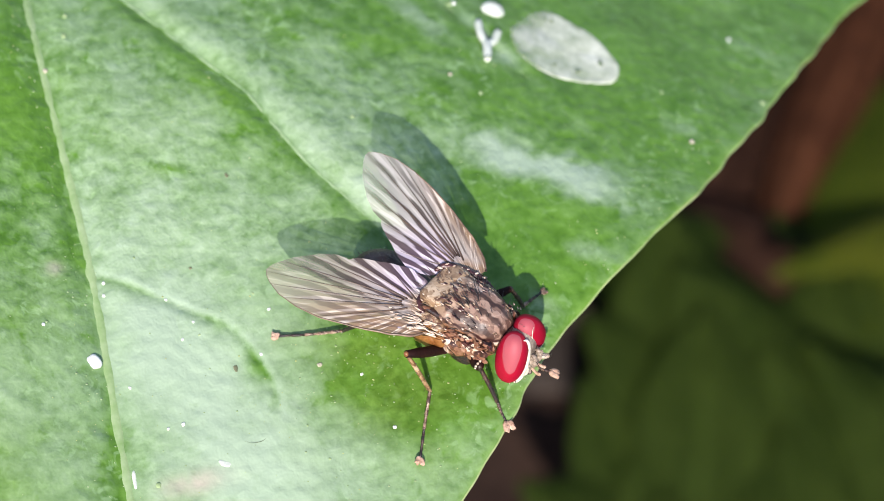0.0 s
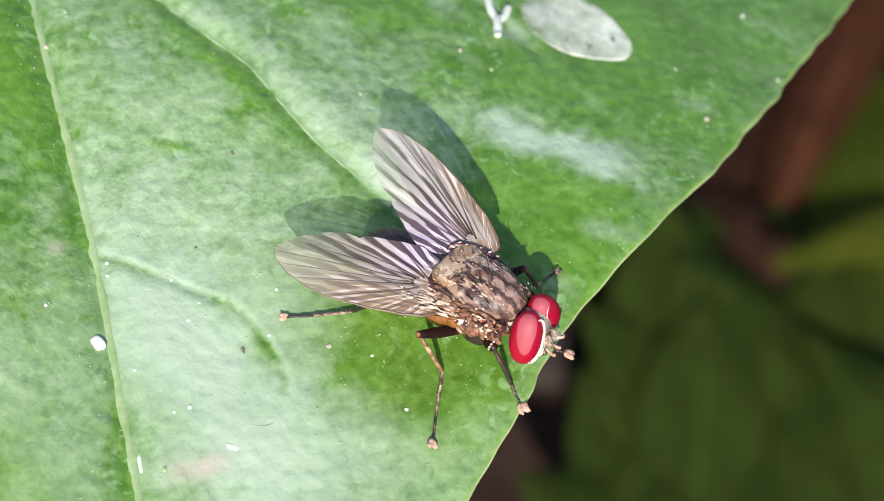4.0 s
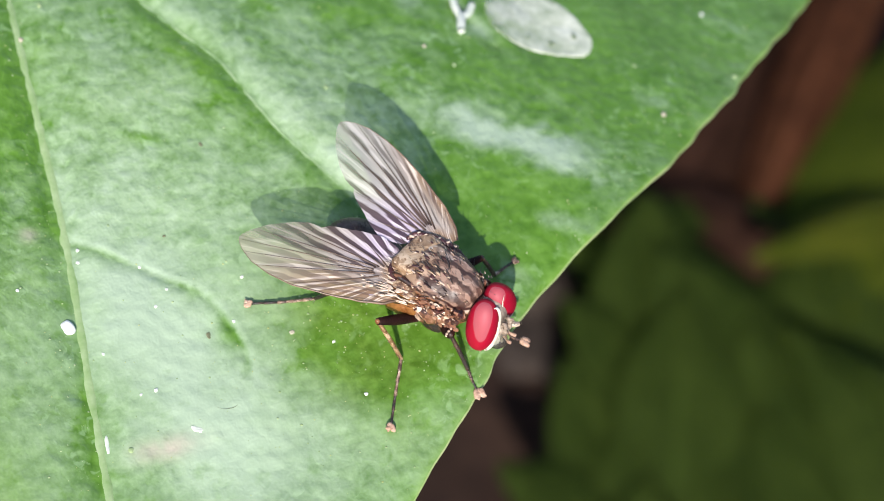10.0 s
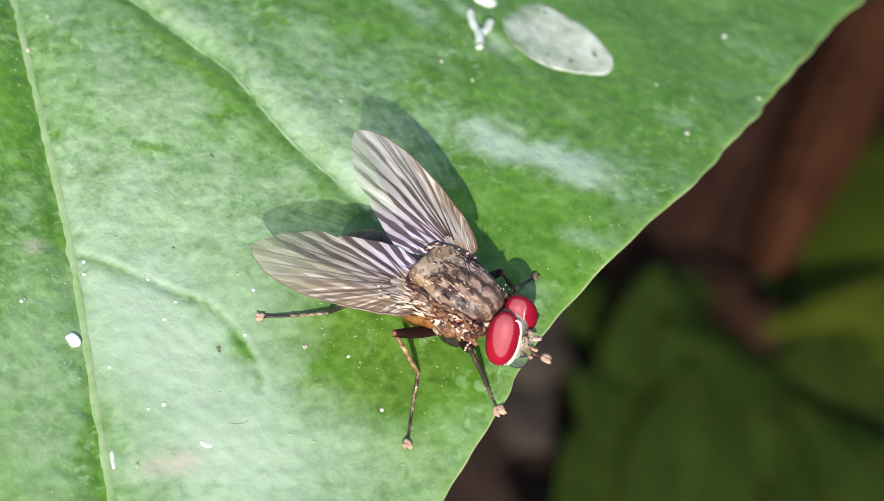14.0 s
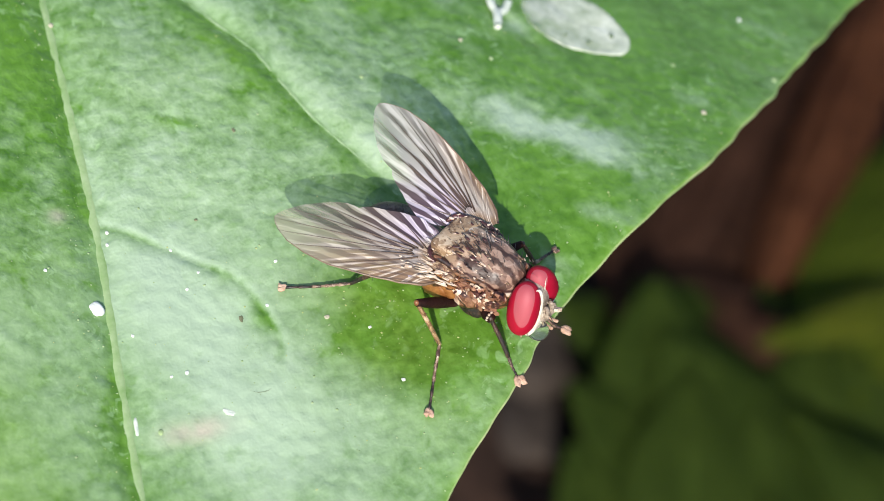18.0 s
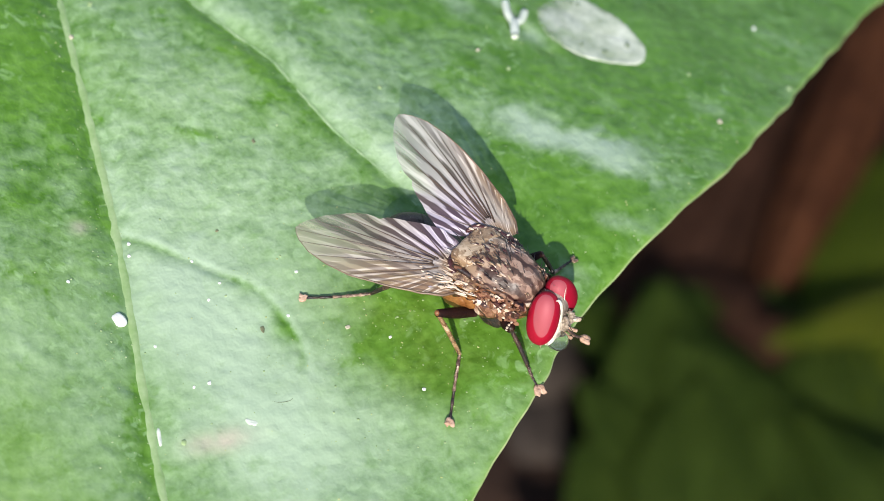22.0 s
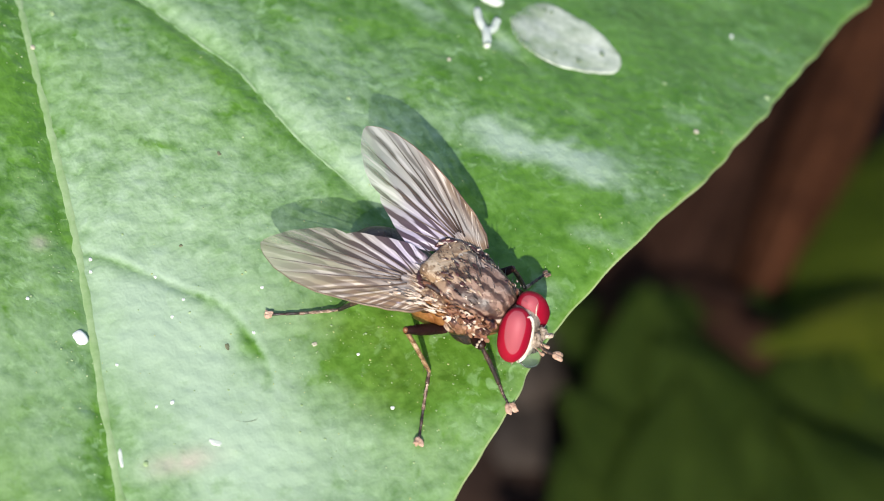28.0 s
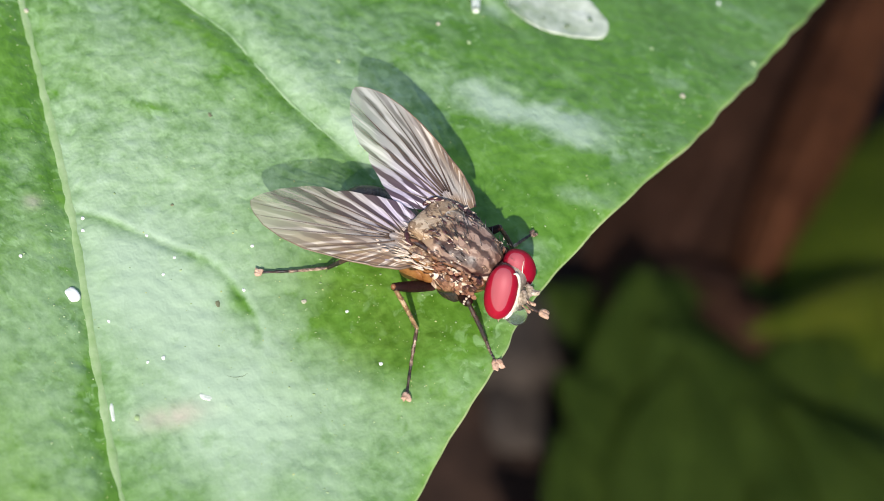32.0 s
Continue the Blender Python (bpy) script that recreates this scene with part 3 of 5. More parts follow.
def leaf_sheen(s, v):
    """How much of the pale sheen is painted into the blade's colour."""
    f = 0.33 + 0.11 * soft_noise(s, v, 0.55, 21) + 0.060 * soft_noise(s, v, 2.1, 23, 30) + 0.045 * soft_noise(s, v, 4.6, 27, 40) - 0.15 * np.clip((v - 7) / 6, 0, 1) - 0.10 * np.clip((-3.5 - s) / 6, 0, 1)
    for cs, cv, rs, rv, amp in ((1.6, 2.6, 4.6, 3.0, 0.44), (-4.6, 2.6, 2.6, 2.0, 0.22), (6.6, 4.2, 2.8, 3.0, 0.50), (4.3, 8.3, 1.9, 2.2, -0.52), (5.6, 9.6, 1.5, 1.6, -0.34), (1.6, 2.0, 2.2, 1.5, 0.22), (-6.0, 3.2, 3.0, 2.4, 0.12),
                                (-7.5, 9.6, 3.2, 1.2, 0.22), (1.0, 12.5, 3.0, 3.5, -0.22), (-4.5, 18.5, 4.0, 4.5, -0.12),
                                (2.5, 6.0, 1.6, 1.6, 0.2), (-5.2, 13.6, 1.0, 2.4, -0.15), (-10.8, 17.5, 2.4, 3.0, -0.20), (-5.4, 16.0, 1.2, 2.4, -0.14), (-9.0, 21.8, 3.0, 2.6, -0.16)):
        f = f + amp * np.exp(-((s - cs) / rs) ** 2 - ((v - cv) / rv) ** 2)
    # shaded side of the midrib's groove, painted as bare green
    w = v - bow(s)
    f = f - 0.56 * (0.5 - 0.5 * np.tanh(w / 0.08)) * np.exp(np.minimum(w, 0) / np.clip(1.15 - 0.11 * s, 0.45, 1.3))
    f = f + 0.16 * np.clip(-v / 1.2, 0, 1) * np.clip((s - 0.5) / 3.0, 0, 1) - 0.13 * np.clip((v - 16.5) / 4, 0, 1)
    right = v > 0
    # lit and shaded sides of the side vein's groove, painted in
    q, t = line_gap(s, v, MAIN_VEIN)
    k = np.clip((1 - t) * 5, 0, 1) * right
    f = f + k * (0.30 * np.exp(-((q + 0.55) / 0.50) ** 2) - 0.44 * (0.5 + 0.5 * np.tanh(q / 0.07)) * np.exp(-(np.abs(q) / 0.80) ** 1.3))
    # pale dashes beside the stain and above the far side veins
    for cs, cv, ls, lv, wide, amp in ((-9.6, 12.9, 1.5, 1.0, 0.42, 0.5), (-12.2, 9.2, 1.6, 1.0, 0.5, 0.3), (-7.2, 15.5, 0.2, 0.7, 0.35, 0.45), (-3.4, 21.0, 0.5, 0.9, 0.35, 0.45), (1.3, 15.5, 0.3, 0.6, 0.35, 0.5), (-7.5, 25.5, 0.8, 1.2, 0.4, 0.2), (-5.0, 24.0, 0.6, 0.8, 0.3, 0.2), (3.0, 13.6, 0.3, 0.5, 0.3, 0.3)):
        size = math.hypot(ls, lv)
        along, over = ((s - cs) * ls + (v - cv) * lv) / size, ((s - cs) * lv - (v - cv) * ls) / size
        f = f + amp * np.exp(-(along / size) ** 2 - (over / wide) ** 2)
    # broad highlight beyond the fly, painted as paler colour
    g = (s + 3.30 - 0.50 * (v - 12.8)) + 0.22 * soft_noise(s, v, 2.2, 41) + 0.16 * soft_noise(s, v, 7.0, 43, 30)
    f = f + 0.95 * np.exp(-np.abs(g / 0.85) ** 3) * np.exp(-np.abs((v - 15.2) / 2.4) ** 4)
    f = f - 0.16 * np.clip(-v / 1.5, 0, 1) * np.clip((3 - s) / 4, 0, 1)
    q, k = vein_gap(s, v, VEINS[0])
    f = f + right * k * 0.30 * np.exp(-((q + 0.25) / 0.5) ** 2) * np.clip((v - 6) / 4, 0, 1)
    # lit edge and shaded side of the crease, painted in
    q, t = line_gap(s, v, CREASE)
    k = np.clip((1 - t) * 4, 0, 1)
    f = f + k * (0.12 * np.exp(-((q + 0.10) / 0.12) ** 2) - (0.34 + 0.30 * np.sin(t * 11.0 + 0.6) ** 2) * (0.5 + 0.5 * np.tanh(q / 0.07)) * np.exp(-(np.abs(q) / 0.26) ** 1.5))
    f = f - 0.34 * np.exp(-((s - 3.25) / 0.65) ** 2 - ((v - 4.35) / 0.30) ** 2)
    # a bare dash across the painted sheen
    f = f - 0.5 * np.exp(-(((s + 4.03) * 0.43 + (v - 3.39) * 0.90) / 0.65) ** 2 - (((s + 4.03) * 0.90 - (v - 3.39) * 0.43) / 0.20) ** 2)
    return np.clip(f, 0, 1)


def on_leaf(s, v, up=0.0):
    """The place, in the world, of a point on the leaf's upper face."""
    return LEAF @ (Vector((s, v, float(leaf_height(s, v)) + up)) * MM)


def build_leaf():
    leaf = empty("leaf", LEAF, "large green leaf with painted pale sheen, veins and white specks", "leaf")
    xs = np.concatenate([np.linspace(-65.9, -22, 70, endpoint=False), np.linspace(-22, 13, 350, endpoint=False), np.linspace(13, 25.9, 24)])
    us = np.concatenate([np.linspace(-1, -0.25, 50, endpoint=False), np.linspace(-0.25, 0.12, 90, endpoint=False), np.linspace(0.12, 1, 230)])
    S, U = np.meshgrid(xs, us, indexing="ij")
    ripple = 1 + 0.0048 * soft_noise(S, U * 0, 1.2, 31) + 0.0026 * soft_noise(S, U * 0, 5.0, 33)
    V = U * half_width(S) * ripple
    Z = leaf_height(S, V)
    thick = 0.30 * np.clip((1 - np.abs(U)) * half_width(S) / 0.5, 0.12, 1)
    under = leaf_base(S, V) - 0.25 - thick + 0.10 * soft_noise(S, V, 1.1, 3)
    top = np.stack([S, V, Z], -1).reshape(-1, 3)
    low = np.stack([S, V, np.minimum(under, Z - 0.12)], -1).reshape(-1, 3)
    a, b = S.shape
    idx = np.arange(a * b).reshape(a, b)
    q = np.stack([idx[:-1, :-1], idx[1:, :-1], idx[1:, 1:], idx[:-1, 1:]], -1).reshape(-1, 4)
    faces = [q, q[:, ::-1] + a * b]
    for line, flip in ((idx[:, 0], False), (idx[:, -1], True), (idx[0, :], True), (idx[-1, :], False)):
        r = np.stack([line[:-1], line[:-1] + a * b, line[1:] + a * b, line[1:]], -1)
        faces.append(r[:, ::-1] if flip else r)
    me = bpy.data.meshes.new("blade")
    me.from_pydata((np.concatenate([top, low]) * MM).tolist(), [], np.concatenate(faces).tolist())
    me.attributes.new("painted_sheen", "FLOAT", "POINT").data.foreach_set("value", np.concatenate([leaf_sheen(S, V).ravel()] * 2).astype(np.float32))
    scar = 0.75 * np.exp(-((S + 1.18) / 0.24) ** 2 - ((V + 0.86) / 0.26) ** 2) + np.exp(-((S - 6.6) / 0.35) ** 2 - ((V - 1.9) / 0.9) ** 2) + 0.6 * np.exp(-((S - 1.0) / 0.3) ** 2 - ((V - 9.6) / 0.4) ** 2)
    me.attributes.new("scar", "FLOAT", "POINT").data.foreach_set("value", np.concatenate([scar.ravel()] * 2).astype(np.float32))
    skin = np.clip(0.42 + (3.0 - S) / 9.0, 0.52, 1.0)
    me.attributes.new("skin", "FLOAT", "POINT").data.foreach_set("value", np.concatenate([skin.ravel()] * 2).astype(np.float32))
    margin = (1 - np.abs(U)) * half_width(S)
    # first term: light caught by the upturned margin, painted as yellow-green
    lime = 0.42 * np.exp(-(margin / 0.22) ** 1.4) + 0.5 * np.exp(-((S - 8.0) / 4.5) ** 2 - ((V + 4.6) / 2.6) ** 2)
    me.attributes.new("lime", "FLOAT", "POINT").data.foreach_set("value", np.concatenate([lime.ravel()] * 2).astype(np.float32))
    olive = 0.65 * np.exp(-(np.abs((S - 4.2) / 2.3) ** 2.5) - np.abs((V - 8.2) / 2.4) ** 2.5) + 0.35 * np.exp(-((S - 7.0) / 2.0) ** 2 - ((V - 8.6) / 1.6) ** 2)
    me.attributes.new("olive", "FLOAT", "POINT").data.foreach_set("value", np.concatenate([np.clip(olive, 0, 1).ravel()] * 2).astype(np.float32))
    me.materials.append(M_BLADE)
    me.shade_smooth()
    blade = new("blade", me)
    blade.parent = leaf
    # midrib, side veins and rim
    bm = bmesh.new()
    girth = (0.75, 0.60, 0.46, 0.40, 0.34, 0.15)
    line = []
    for k, s in enumerate(np.linspace(-65.2, 24.4, 150)):
        z = float(np.mean([leaf_height(s + d, float(bow(s + d))) for d in (-0.6, -0.3, 0, 0.3, 0.6)]))
        line.append((s, float(bow(s)), z + 0.030 - float(np.interp(k / 149 * 5, range(6), girth))))
    tube(bm, line, list(girth), 24)
    part("midrib", bm, M_VEIN, leaf, "pale green midrib")
    for side, veins in ((1, VEINS), (-1, LEFT_VEINS)):
        for s0, c1, c2, far in veins:
            bm = bmesh.new()
            line = []
            for w in np.linspace(0.5, far, 60):
                s = s0 + c1 * w + c2 * w * w
                if w < half_width(s) - 0.3:
                    line.append((s, side * w, float(leaf_height(s, side * w)) - 0.015))
            tube(bm, line, [0.020, 0.036, 0.036, 0.008], 6)
            part("side_vein", bm, M_VEIN, leaf)
    bm = bmesh.new()
    tube(bm, [(p.x, p.y, float(leaf_height(p.x, p.y)) - 0.105) for p in MAIN_VEIN], [0.125, 0.122, 0.118, 0.112, 0.09], 16)
    part("side_vein", bm, M_SIDE_VEIN, leaf, "pale side vein sunk in a groove")
    for side, row in ((1, -1), (-1, 0)):
        bm = bmesh.new()
        e = (top.reshape(a, b, 3)[:, row] + low.reshape(a, b, 3)[:, row]) / 2
        tube(bm, [tuple(p) for p in e], 0.052, 6)
        part("rim", bm, M_MARGIN, leaf, "thin yellowish leaf rim")
    bm = bmesh.new()
    root = LEAF.inverted() @ Vector((-0.052, 0.040, -0.004)) / MM
    z0 = float(leaf_height(-64, 0)) - 0.8
    tube(bm, smooth_line([(-62, 0, z0 + 0.6), (-68, 0, z0 - 0.5), (-74, 1, z0 - 10), (root.x - 2, root.y, -90), tuple(root)], 8), [0.8, 1.0, 1.1, 1.3, 1.5], 10)
    part("petiole", bm, M_PETIOLE, leaf, "round green leaf stalk")
    return leaf


build_leaf()


# ---------- the fly ----------
# fly space, in mm: x towards the head, y to its left, z up from the leaf
FLY = pose(1.68 * MM, -3.30 * MM, H + 1.087 * MM, 0, -5.71, -14.48)


def ease(x, knots):
    return float(np.interp(x, [k[0] for k in knots], [k[1] for k in knots]))


LEAD_FAR = ((0, 0.13), (0.07, 0.175), (0.2, 0.205), (0.4, 0.212), (0.6, 0.205), (0.75, 0.18), (0.87, 0.135), (0.95, 0.075), (0.985, 0.035), (1.0, 0.0))
LEAD = ((0, 0.05), (0.07, 0.11), (0.2, 0.150), (0.4, 0.185), (0.6, 0.20), (0.75, 0.18), (0.87, 0.135), (0.95, 0.075), (0.985, 0.035), (1.0, 0.0))
TRAIL = ((0, 0.06), (0.05, 0.20), (0.12, 0.285), (0.22, 0.325), (0.34, 0.315), (0.42, 0.295), (0.50, 0.285), (0.555, 0.268), (0.585, 0.240), (0.61, 0.245), (0.66, 0.248), (0.75, 0.220), (0.88, 0.145), (0.96, 0.07), (0.99, 0.03), (1.0, 0.0))
TRAIL_FAR = ((0, -0.03), (0.05, 0.04), (0.10, 0.13), (0.16, 0.24), (0.24, 0.315), (0.34, 0.315), (0.42, 0.295), (0.50, 0.285), (0.555, 0.268), (0.585, 0.240), (0.61, 0.245), (0.66, 0.248), (0.75, 0.220), (0.88, 0.145), (0.96, 0.07), (0.99, 0.03), (1.0, 0.0))
# veins of a wing: across where it ends, and where it ends along the wing
RAYS = ((0.190, 0.60), (0.150, 0.84), (0.085, 0.94), (0.010, 0.975), (-0.090, 0.92), (-0.185, 0.78), (-0.245, 0.56), (-0.275, 0.36))


def build_wing(fly, root, tip, across, sag, lift, lead, trail, heart, tone):
    """One wing: root, tip and the vector across it (towards the front edge), in fly space; its veins spread from the heart."""
    root, tip, across = Vector(root), Vector(tip), Vector(across)
    along = tip - root
    up = along.cross(across).normalized()
    if up.z < 0:
        up = -up

    def spread(r, c):
        x = (r - heart[0]) * along.length
        return math.atan2((c - heart[1]) * across.length, 0.5 * (x + math.sqrt(x * x + 0.1)) + 0.22)

    def place(r, c):
        pleat = 0.018 * math.sin(spread(r, c) * 23.0) * min(1, r * 4) * (1 - 0.5 * r)
        return root + along * r + across * c + up * (pleat + lift * math.sin(math.pi * r) - sag * (c / 0.2) * abs(c / 0.2))

    bm = bmesh.new()
    layers = {k: bm.verts.layers.float.new(k) for k in ("band", "violet", "gold", "fan", "rad", "smoke", "clear", "rib", "tone")}
    rs = [1 - (1 - k / 90) ** 1.5 for k in range(91)]
    grid = []
    for r in rs:
        a, b = ease(r, lead), -ease(r, trail)
        row = []
        for k in range(121):
            c = b + (a - b) * k / 120
            w = bm.verts.new(place(r, c))
            band = 0.0
            for q1, end in RAYS:
                t = (r - heart[0]) / (end - heart[0])
                mid = heart[1] + (q1 - heart[1]) * max(0, t) ** 0.85
                gap = (c - mid) / (0.010 + 0.008 * r)
                band = max(band, math.exp(-gap * gap) / (1 + math.exp((r - end) * 30)) * (t > 0))
            near = max(0.0, 1 - max(0.0, r - 0.16) / 0.36)
            back = max(0.0, min(1.0, 0.55 - (c - heart[1]) * 7))
            fore = max(max(0.0, min(1.0, (c - heart[1] - 0.04) * 8)), max(0.0, min(1.0, (heart[0] + 0.05 - r) * 14)))
            w[layers["fan"]] = spread(r, c)
            w[layers["rib"]] = math.atan2((c - 0.02) * across.length, (r + 0.24) * along.length) + 0.10 * (1 - r) ** 2 * max(0.0, -c) * 4
            w[layers["rad"]] = math.hypot((r - heart[0]) * along.length, (c - heart[1]) * across.length)
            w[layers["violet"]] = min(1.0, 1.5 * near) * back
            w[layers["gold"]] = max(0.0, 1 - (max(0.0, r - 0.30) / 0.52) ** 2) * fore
            start = max(0.0, min(1.0, (w[layers["rad"]] - 0.22) / 0.4))
            w[layers["smoke"]] = start * (0.95 - 0.25 * max(0.0, min(1.0, (r - 0.55) / 0.4)) - 0.36 * fore)
            w[layers["gold"]] = max(w[layers["gold"]], 1 - start)
            w[layers["violet"]] *= start
            w[layers["tone"]] = tone * max(0.0, min(1.0, (r - 0.25) / 0.4))
            w[layers["clear"]] = 1.35 - 0.75 * max(0.0, min(1.0, (r - 0.5) / 0.3)) * max(0.0, min(1.0, 0.6 - c * 4))
            w[layers["band"]] = band * start * (1 - 0.4 * r)
            row.append(w)
        grid.append(row)
    for r0, r1 in zip(grid, grid[1:]):
        for k in range(120):
            bm.faces.new((r0[k], r0[k + 1], r1[k + 1], r1[k]))
    bmesh.ops.remove_doubles(bm, verts=bm.verts, dist=0.0005)
    wing = part("wing", bm, M_WING, fly, "clear smoky wing with dark veins and a painted violet sheen")
    edge = [place(r, ease(r, lead)) for r in rs]
    bm = bmesh.new()
    tube(bm, edge, [0.042, 0.026, 0.012, 0.004], 6)
    part("front_vein", bm, M_COSTA, wing, "thick brown front edge of the wing")
    for q1, end in RAYS:
        bm = bmesh.new()
        line = []
        for k in range(40):
            r = heart[0] + (end - heart[0]) * (0.12 + 0.88 * k / 39)
            c = heart[1] + (q1 - heart[1]) * ((r - heart[0]) / (end - heart[0])) ** 0.85
            c = max(-ease(r, trail), min(ease(r, lead), c))
            line.append(place(r, c) + up * 0.008)
        tube(bm, line, [0.030, 0.018, 0.010, 0.003], 5)
        part("wing_vein", bm, M_WVEIN, wing)
    return wing


def build_leg(fly, points, radii, pad, shin=None, shaded_sole=None):
    """A leg: body, knee, end of shin, then the foot's joints to its tip."""
    bm = bmesh.new()
    tube(bm, smooth_line(points[:2], 5), [radii[0] * 0.8, radii[0] * 1.1, radii[0] * 0.7], 10)
    leg = part("leg", bm, M_FEMUR, fly, "dark jointed leg with pale foot pads")
    rng = random.Random(int(1000 * abs(points[1][0] + 3 * points[1][1])))
    bm = bmesh.new()
    a, b = Vector(points[1]), Vector(points[2])
    mid = (a + b) / 2 + Vector((0, 0, 0.04))
    tube(bm, smooth_line([a, mid, b], 5), [radii[1] * 0.9, radii[1], radii[1] * 0.85], 8)
    part("shin", bm, shin or M_SHIN, leg)
    bm = bmesh.new()
    blob(bm, a, (radii[1] * 1.35, radii[1] * 1.15, radii[1] * 1.15), (b - a).to_track_quat("X", "Z"), 2.0, 0.1, 8, 12, 8)
    part("knee", bm, shin or M_KNEE, leg, "dark knee" if shin else "reddish brown knee")
    bm = bmesh.new()
    for p, q, r, n in ((Vector(points[0]), a, radii[0], 16), (a, b, radii[1], 22)):
        for _ in range(n):
            o = p.lerp(q, rng.uniform(0.15, 1))
            d = Vector((rng.uniform(-1, 1), rng.uniform(-1, 1), rng.uniform(-0.5, 1))).normalized() + (q - p).normalized() * 0.8
            bristle(bm, o, o + d * rng.uniform(0.10, 0.24), 0.012)
    tagged(part("leg_bristles", bm, M_HAIR, leg), kind="stuff")
    foot = [Vector(p) for p in points[2:]]
    total = 5
    line = smooth_line(foot, 10)
    step = (len(line) - 1) / total
    for k in range(total):
        p, q = line[round(k * step)], line[round((k + 1) * step)]
        bm = bmesh.new()
        r = radii[2] * (1.0 - 0.06 * k)
        tube(bm, [p, p.lerp(q, 0.5), q.lerp(p, 0.04)], [r * 0.72, r * 0.88, r * 1.02], 8)
        part("foot_joint", bm, M_LEG if k > 2 else M_FOOT, leg)
    end, back = line[-1], (line[-1] - line[-4]).normalized()
    side = back.cross(Vector((0, 0, 1))).normalized()
    for k in (-1, 1):
        bm = bmesh.new()
        blob(bm, end + back * (0.10 * pad) + side * k * 0.060 * pad, (0.14 * pad, 0.080 * pad, 0.06 * pad),
             (back + side * k * 0.30).to_track_quat("X", "Z"), 2.6, 0.50, 11, 16, 10, k + pad * 3)
        part("foot_pad", bm, shaded_sole or M_PAD, leg, "foot pad darkened for shade" if shaded_sole else "pale pinkish foot pad darkened for shade")
        bm = bmesh.new()
        bristle(bm, end + side * k * 0.03, end + back * 0.22 * pad + side * k * 0.13 * pad - Vector((0, 0, 0.03)), 0.016)
        part("claw", bm, M_HAIR, leg)
    return leg


def build_fly():
    fly = empty("fly", FLY, "fly with big red eyes and clear wings resting on the leaf", "fly")
    rng = random.Random(5)
    # thorax and scutellum
    bm = bmesh.new()
    blob(bm, (0.27, 0, 1.62), (1.33, 1.00, 1.00), Euler((0, radians(3), 0)), 3.0, 0.05, 1.6, 112, 72)
    for w in bm.verts:
        d = (w.co - Vector((0, 0, 1.6))).normalized()
        w.co += d * (0.025 * noise.noise(w.co * 3.4) + 0.010 * noise.noise(w.co * 10.0))
        w.co.z -= 0.05 * math.exp(-((w.co.x + 0.05) / 0.10) ** 2) * (w.co.z > 2.0)
        if w.co.x > 0.3:
            w.co.y *= 1 - 0.22 * (w.co.x - 0.3)
    thorax = part("thorax", bm, M_THORAX, fly, "grey-brown dusted thorax with dark stripes and bristles")
    bm = bmesh.new()
    blob(bm, (-0.70, 0.08, 2.14), (0.43, 0.84, 0.36), Euler((0, radians(-12), radians(-8))), 5.5, 0.10, 3, 48, 30)
    part("scutellum", bm, M_SHIELD, fly, "dusty shield-shaped hind edge of the thorax")
    # side plates of the thorax
    for side in (-1, 1):
        for k, (x, y, z, r) in enumerate(((0.95, 0.78, 1.45, 0.36), (0.40, 0.98, 1.32, 0.40), (-0.25, 1.02, 1.38, 0.40), (-0.55, 1.04, 1.22, 0.50), (0.55, 0.80, 0.84, 0.40), (-0.35, 0.82, 0.84, 0.42), (1.25, 0.66, 1.75, 0.27))):
            bm = bmesh.new()
            blob(bm, (x, side * y, z), (r, r * 0.55, r * 0.9), None, 2.4, 0.14, 4, 20, 14, k + side)
            # the two lowest plates are coloured dark for the shade under the body
            part("side_plate", bm, M_AMBER if k in (2, 3) else M_LEG if k in (4, 5) else M_SIDE, fly, "mottled brown side plate")
        bm = bmesh.new()
        blob(bm, (-0.10, side * 0.80, 2.17), (1.00, 0.13, 0.12), Euler((radians(side * 25), 0, radians(-side * 4))), 2.3, 0.35, 3.4, 44, 14, side)
        part("side_groove", bm, M_GROOVE, fly, "dark reddish groove above the flank")
    # abdomen
    bm = bmesh.new()
    blob(bm, (-2.35, 0.02, 1.08), (1.45, 0.98, 0.72), Euler((0, radians(0), 0)), 2.1, 0.03, 1.5, 40, 26)
    for w in bm.verts:
        d = (w.co.x + 2.6) % 0.72
        w.co.z -= 0.035 * math.exp(-(d / 0.06) ** 2) * (w.co.z > 1.1)
    part("abdomen", bm, M_ABDOMEN, fly, "dark bristly abdomen under the wings")
    bm = bmesh.new()
    tube(bm, smooth_line([(1.35, 0, 1.6), (1.6, 0, 1.62), (1.85, 0, 1.65)], 4), [0.5, 0.42, 0.5], 14)
    part("neck", bm, M_SIDE, fly)
    # head
    bm = bmesh.new()
    blob(bm, (2.02, 0.04, 1.50), (0.46, 0.62, 0.74), Euler((0, radians(-6), 0)), 2.2, 0.04, 3, 30, 20)
    head = part("head", bm, M_FACE, fly, "short grey head between the eyes")
    for side in (-1, 1):
        turn = Euler((radians(side * 20), radians(-13), radians(side * 6)))
        size, mid = Vector((0.46, 0.45, 0.87)), Vector((2.03, 0.04 + side * 0.54, 1.63))
        bm = bmesh.new()
        blob(bm, mid, size, turn, 2.25, 0, 1, 48, 32)
        part("eye", bm, M_EYE, head, "large glossy red compound eye")
        # silver rim along the front and inner edge of the eye
        bm = bmesh.new()
        line = []
        for k in range(21):
            a = radians(-100 + 190 * k / 20)
            q = on_blob((0.62, -side * 0.80 * math.cos(a), 0.80 * math.sin(a)), size, 2.25) * 1.03
            line.append(mid + turn.to_matrix() @ q)
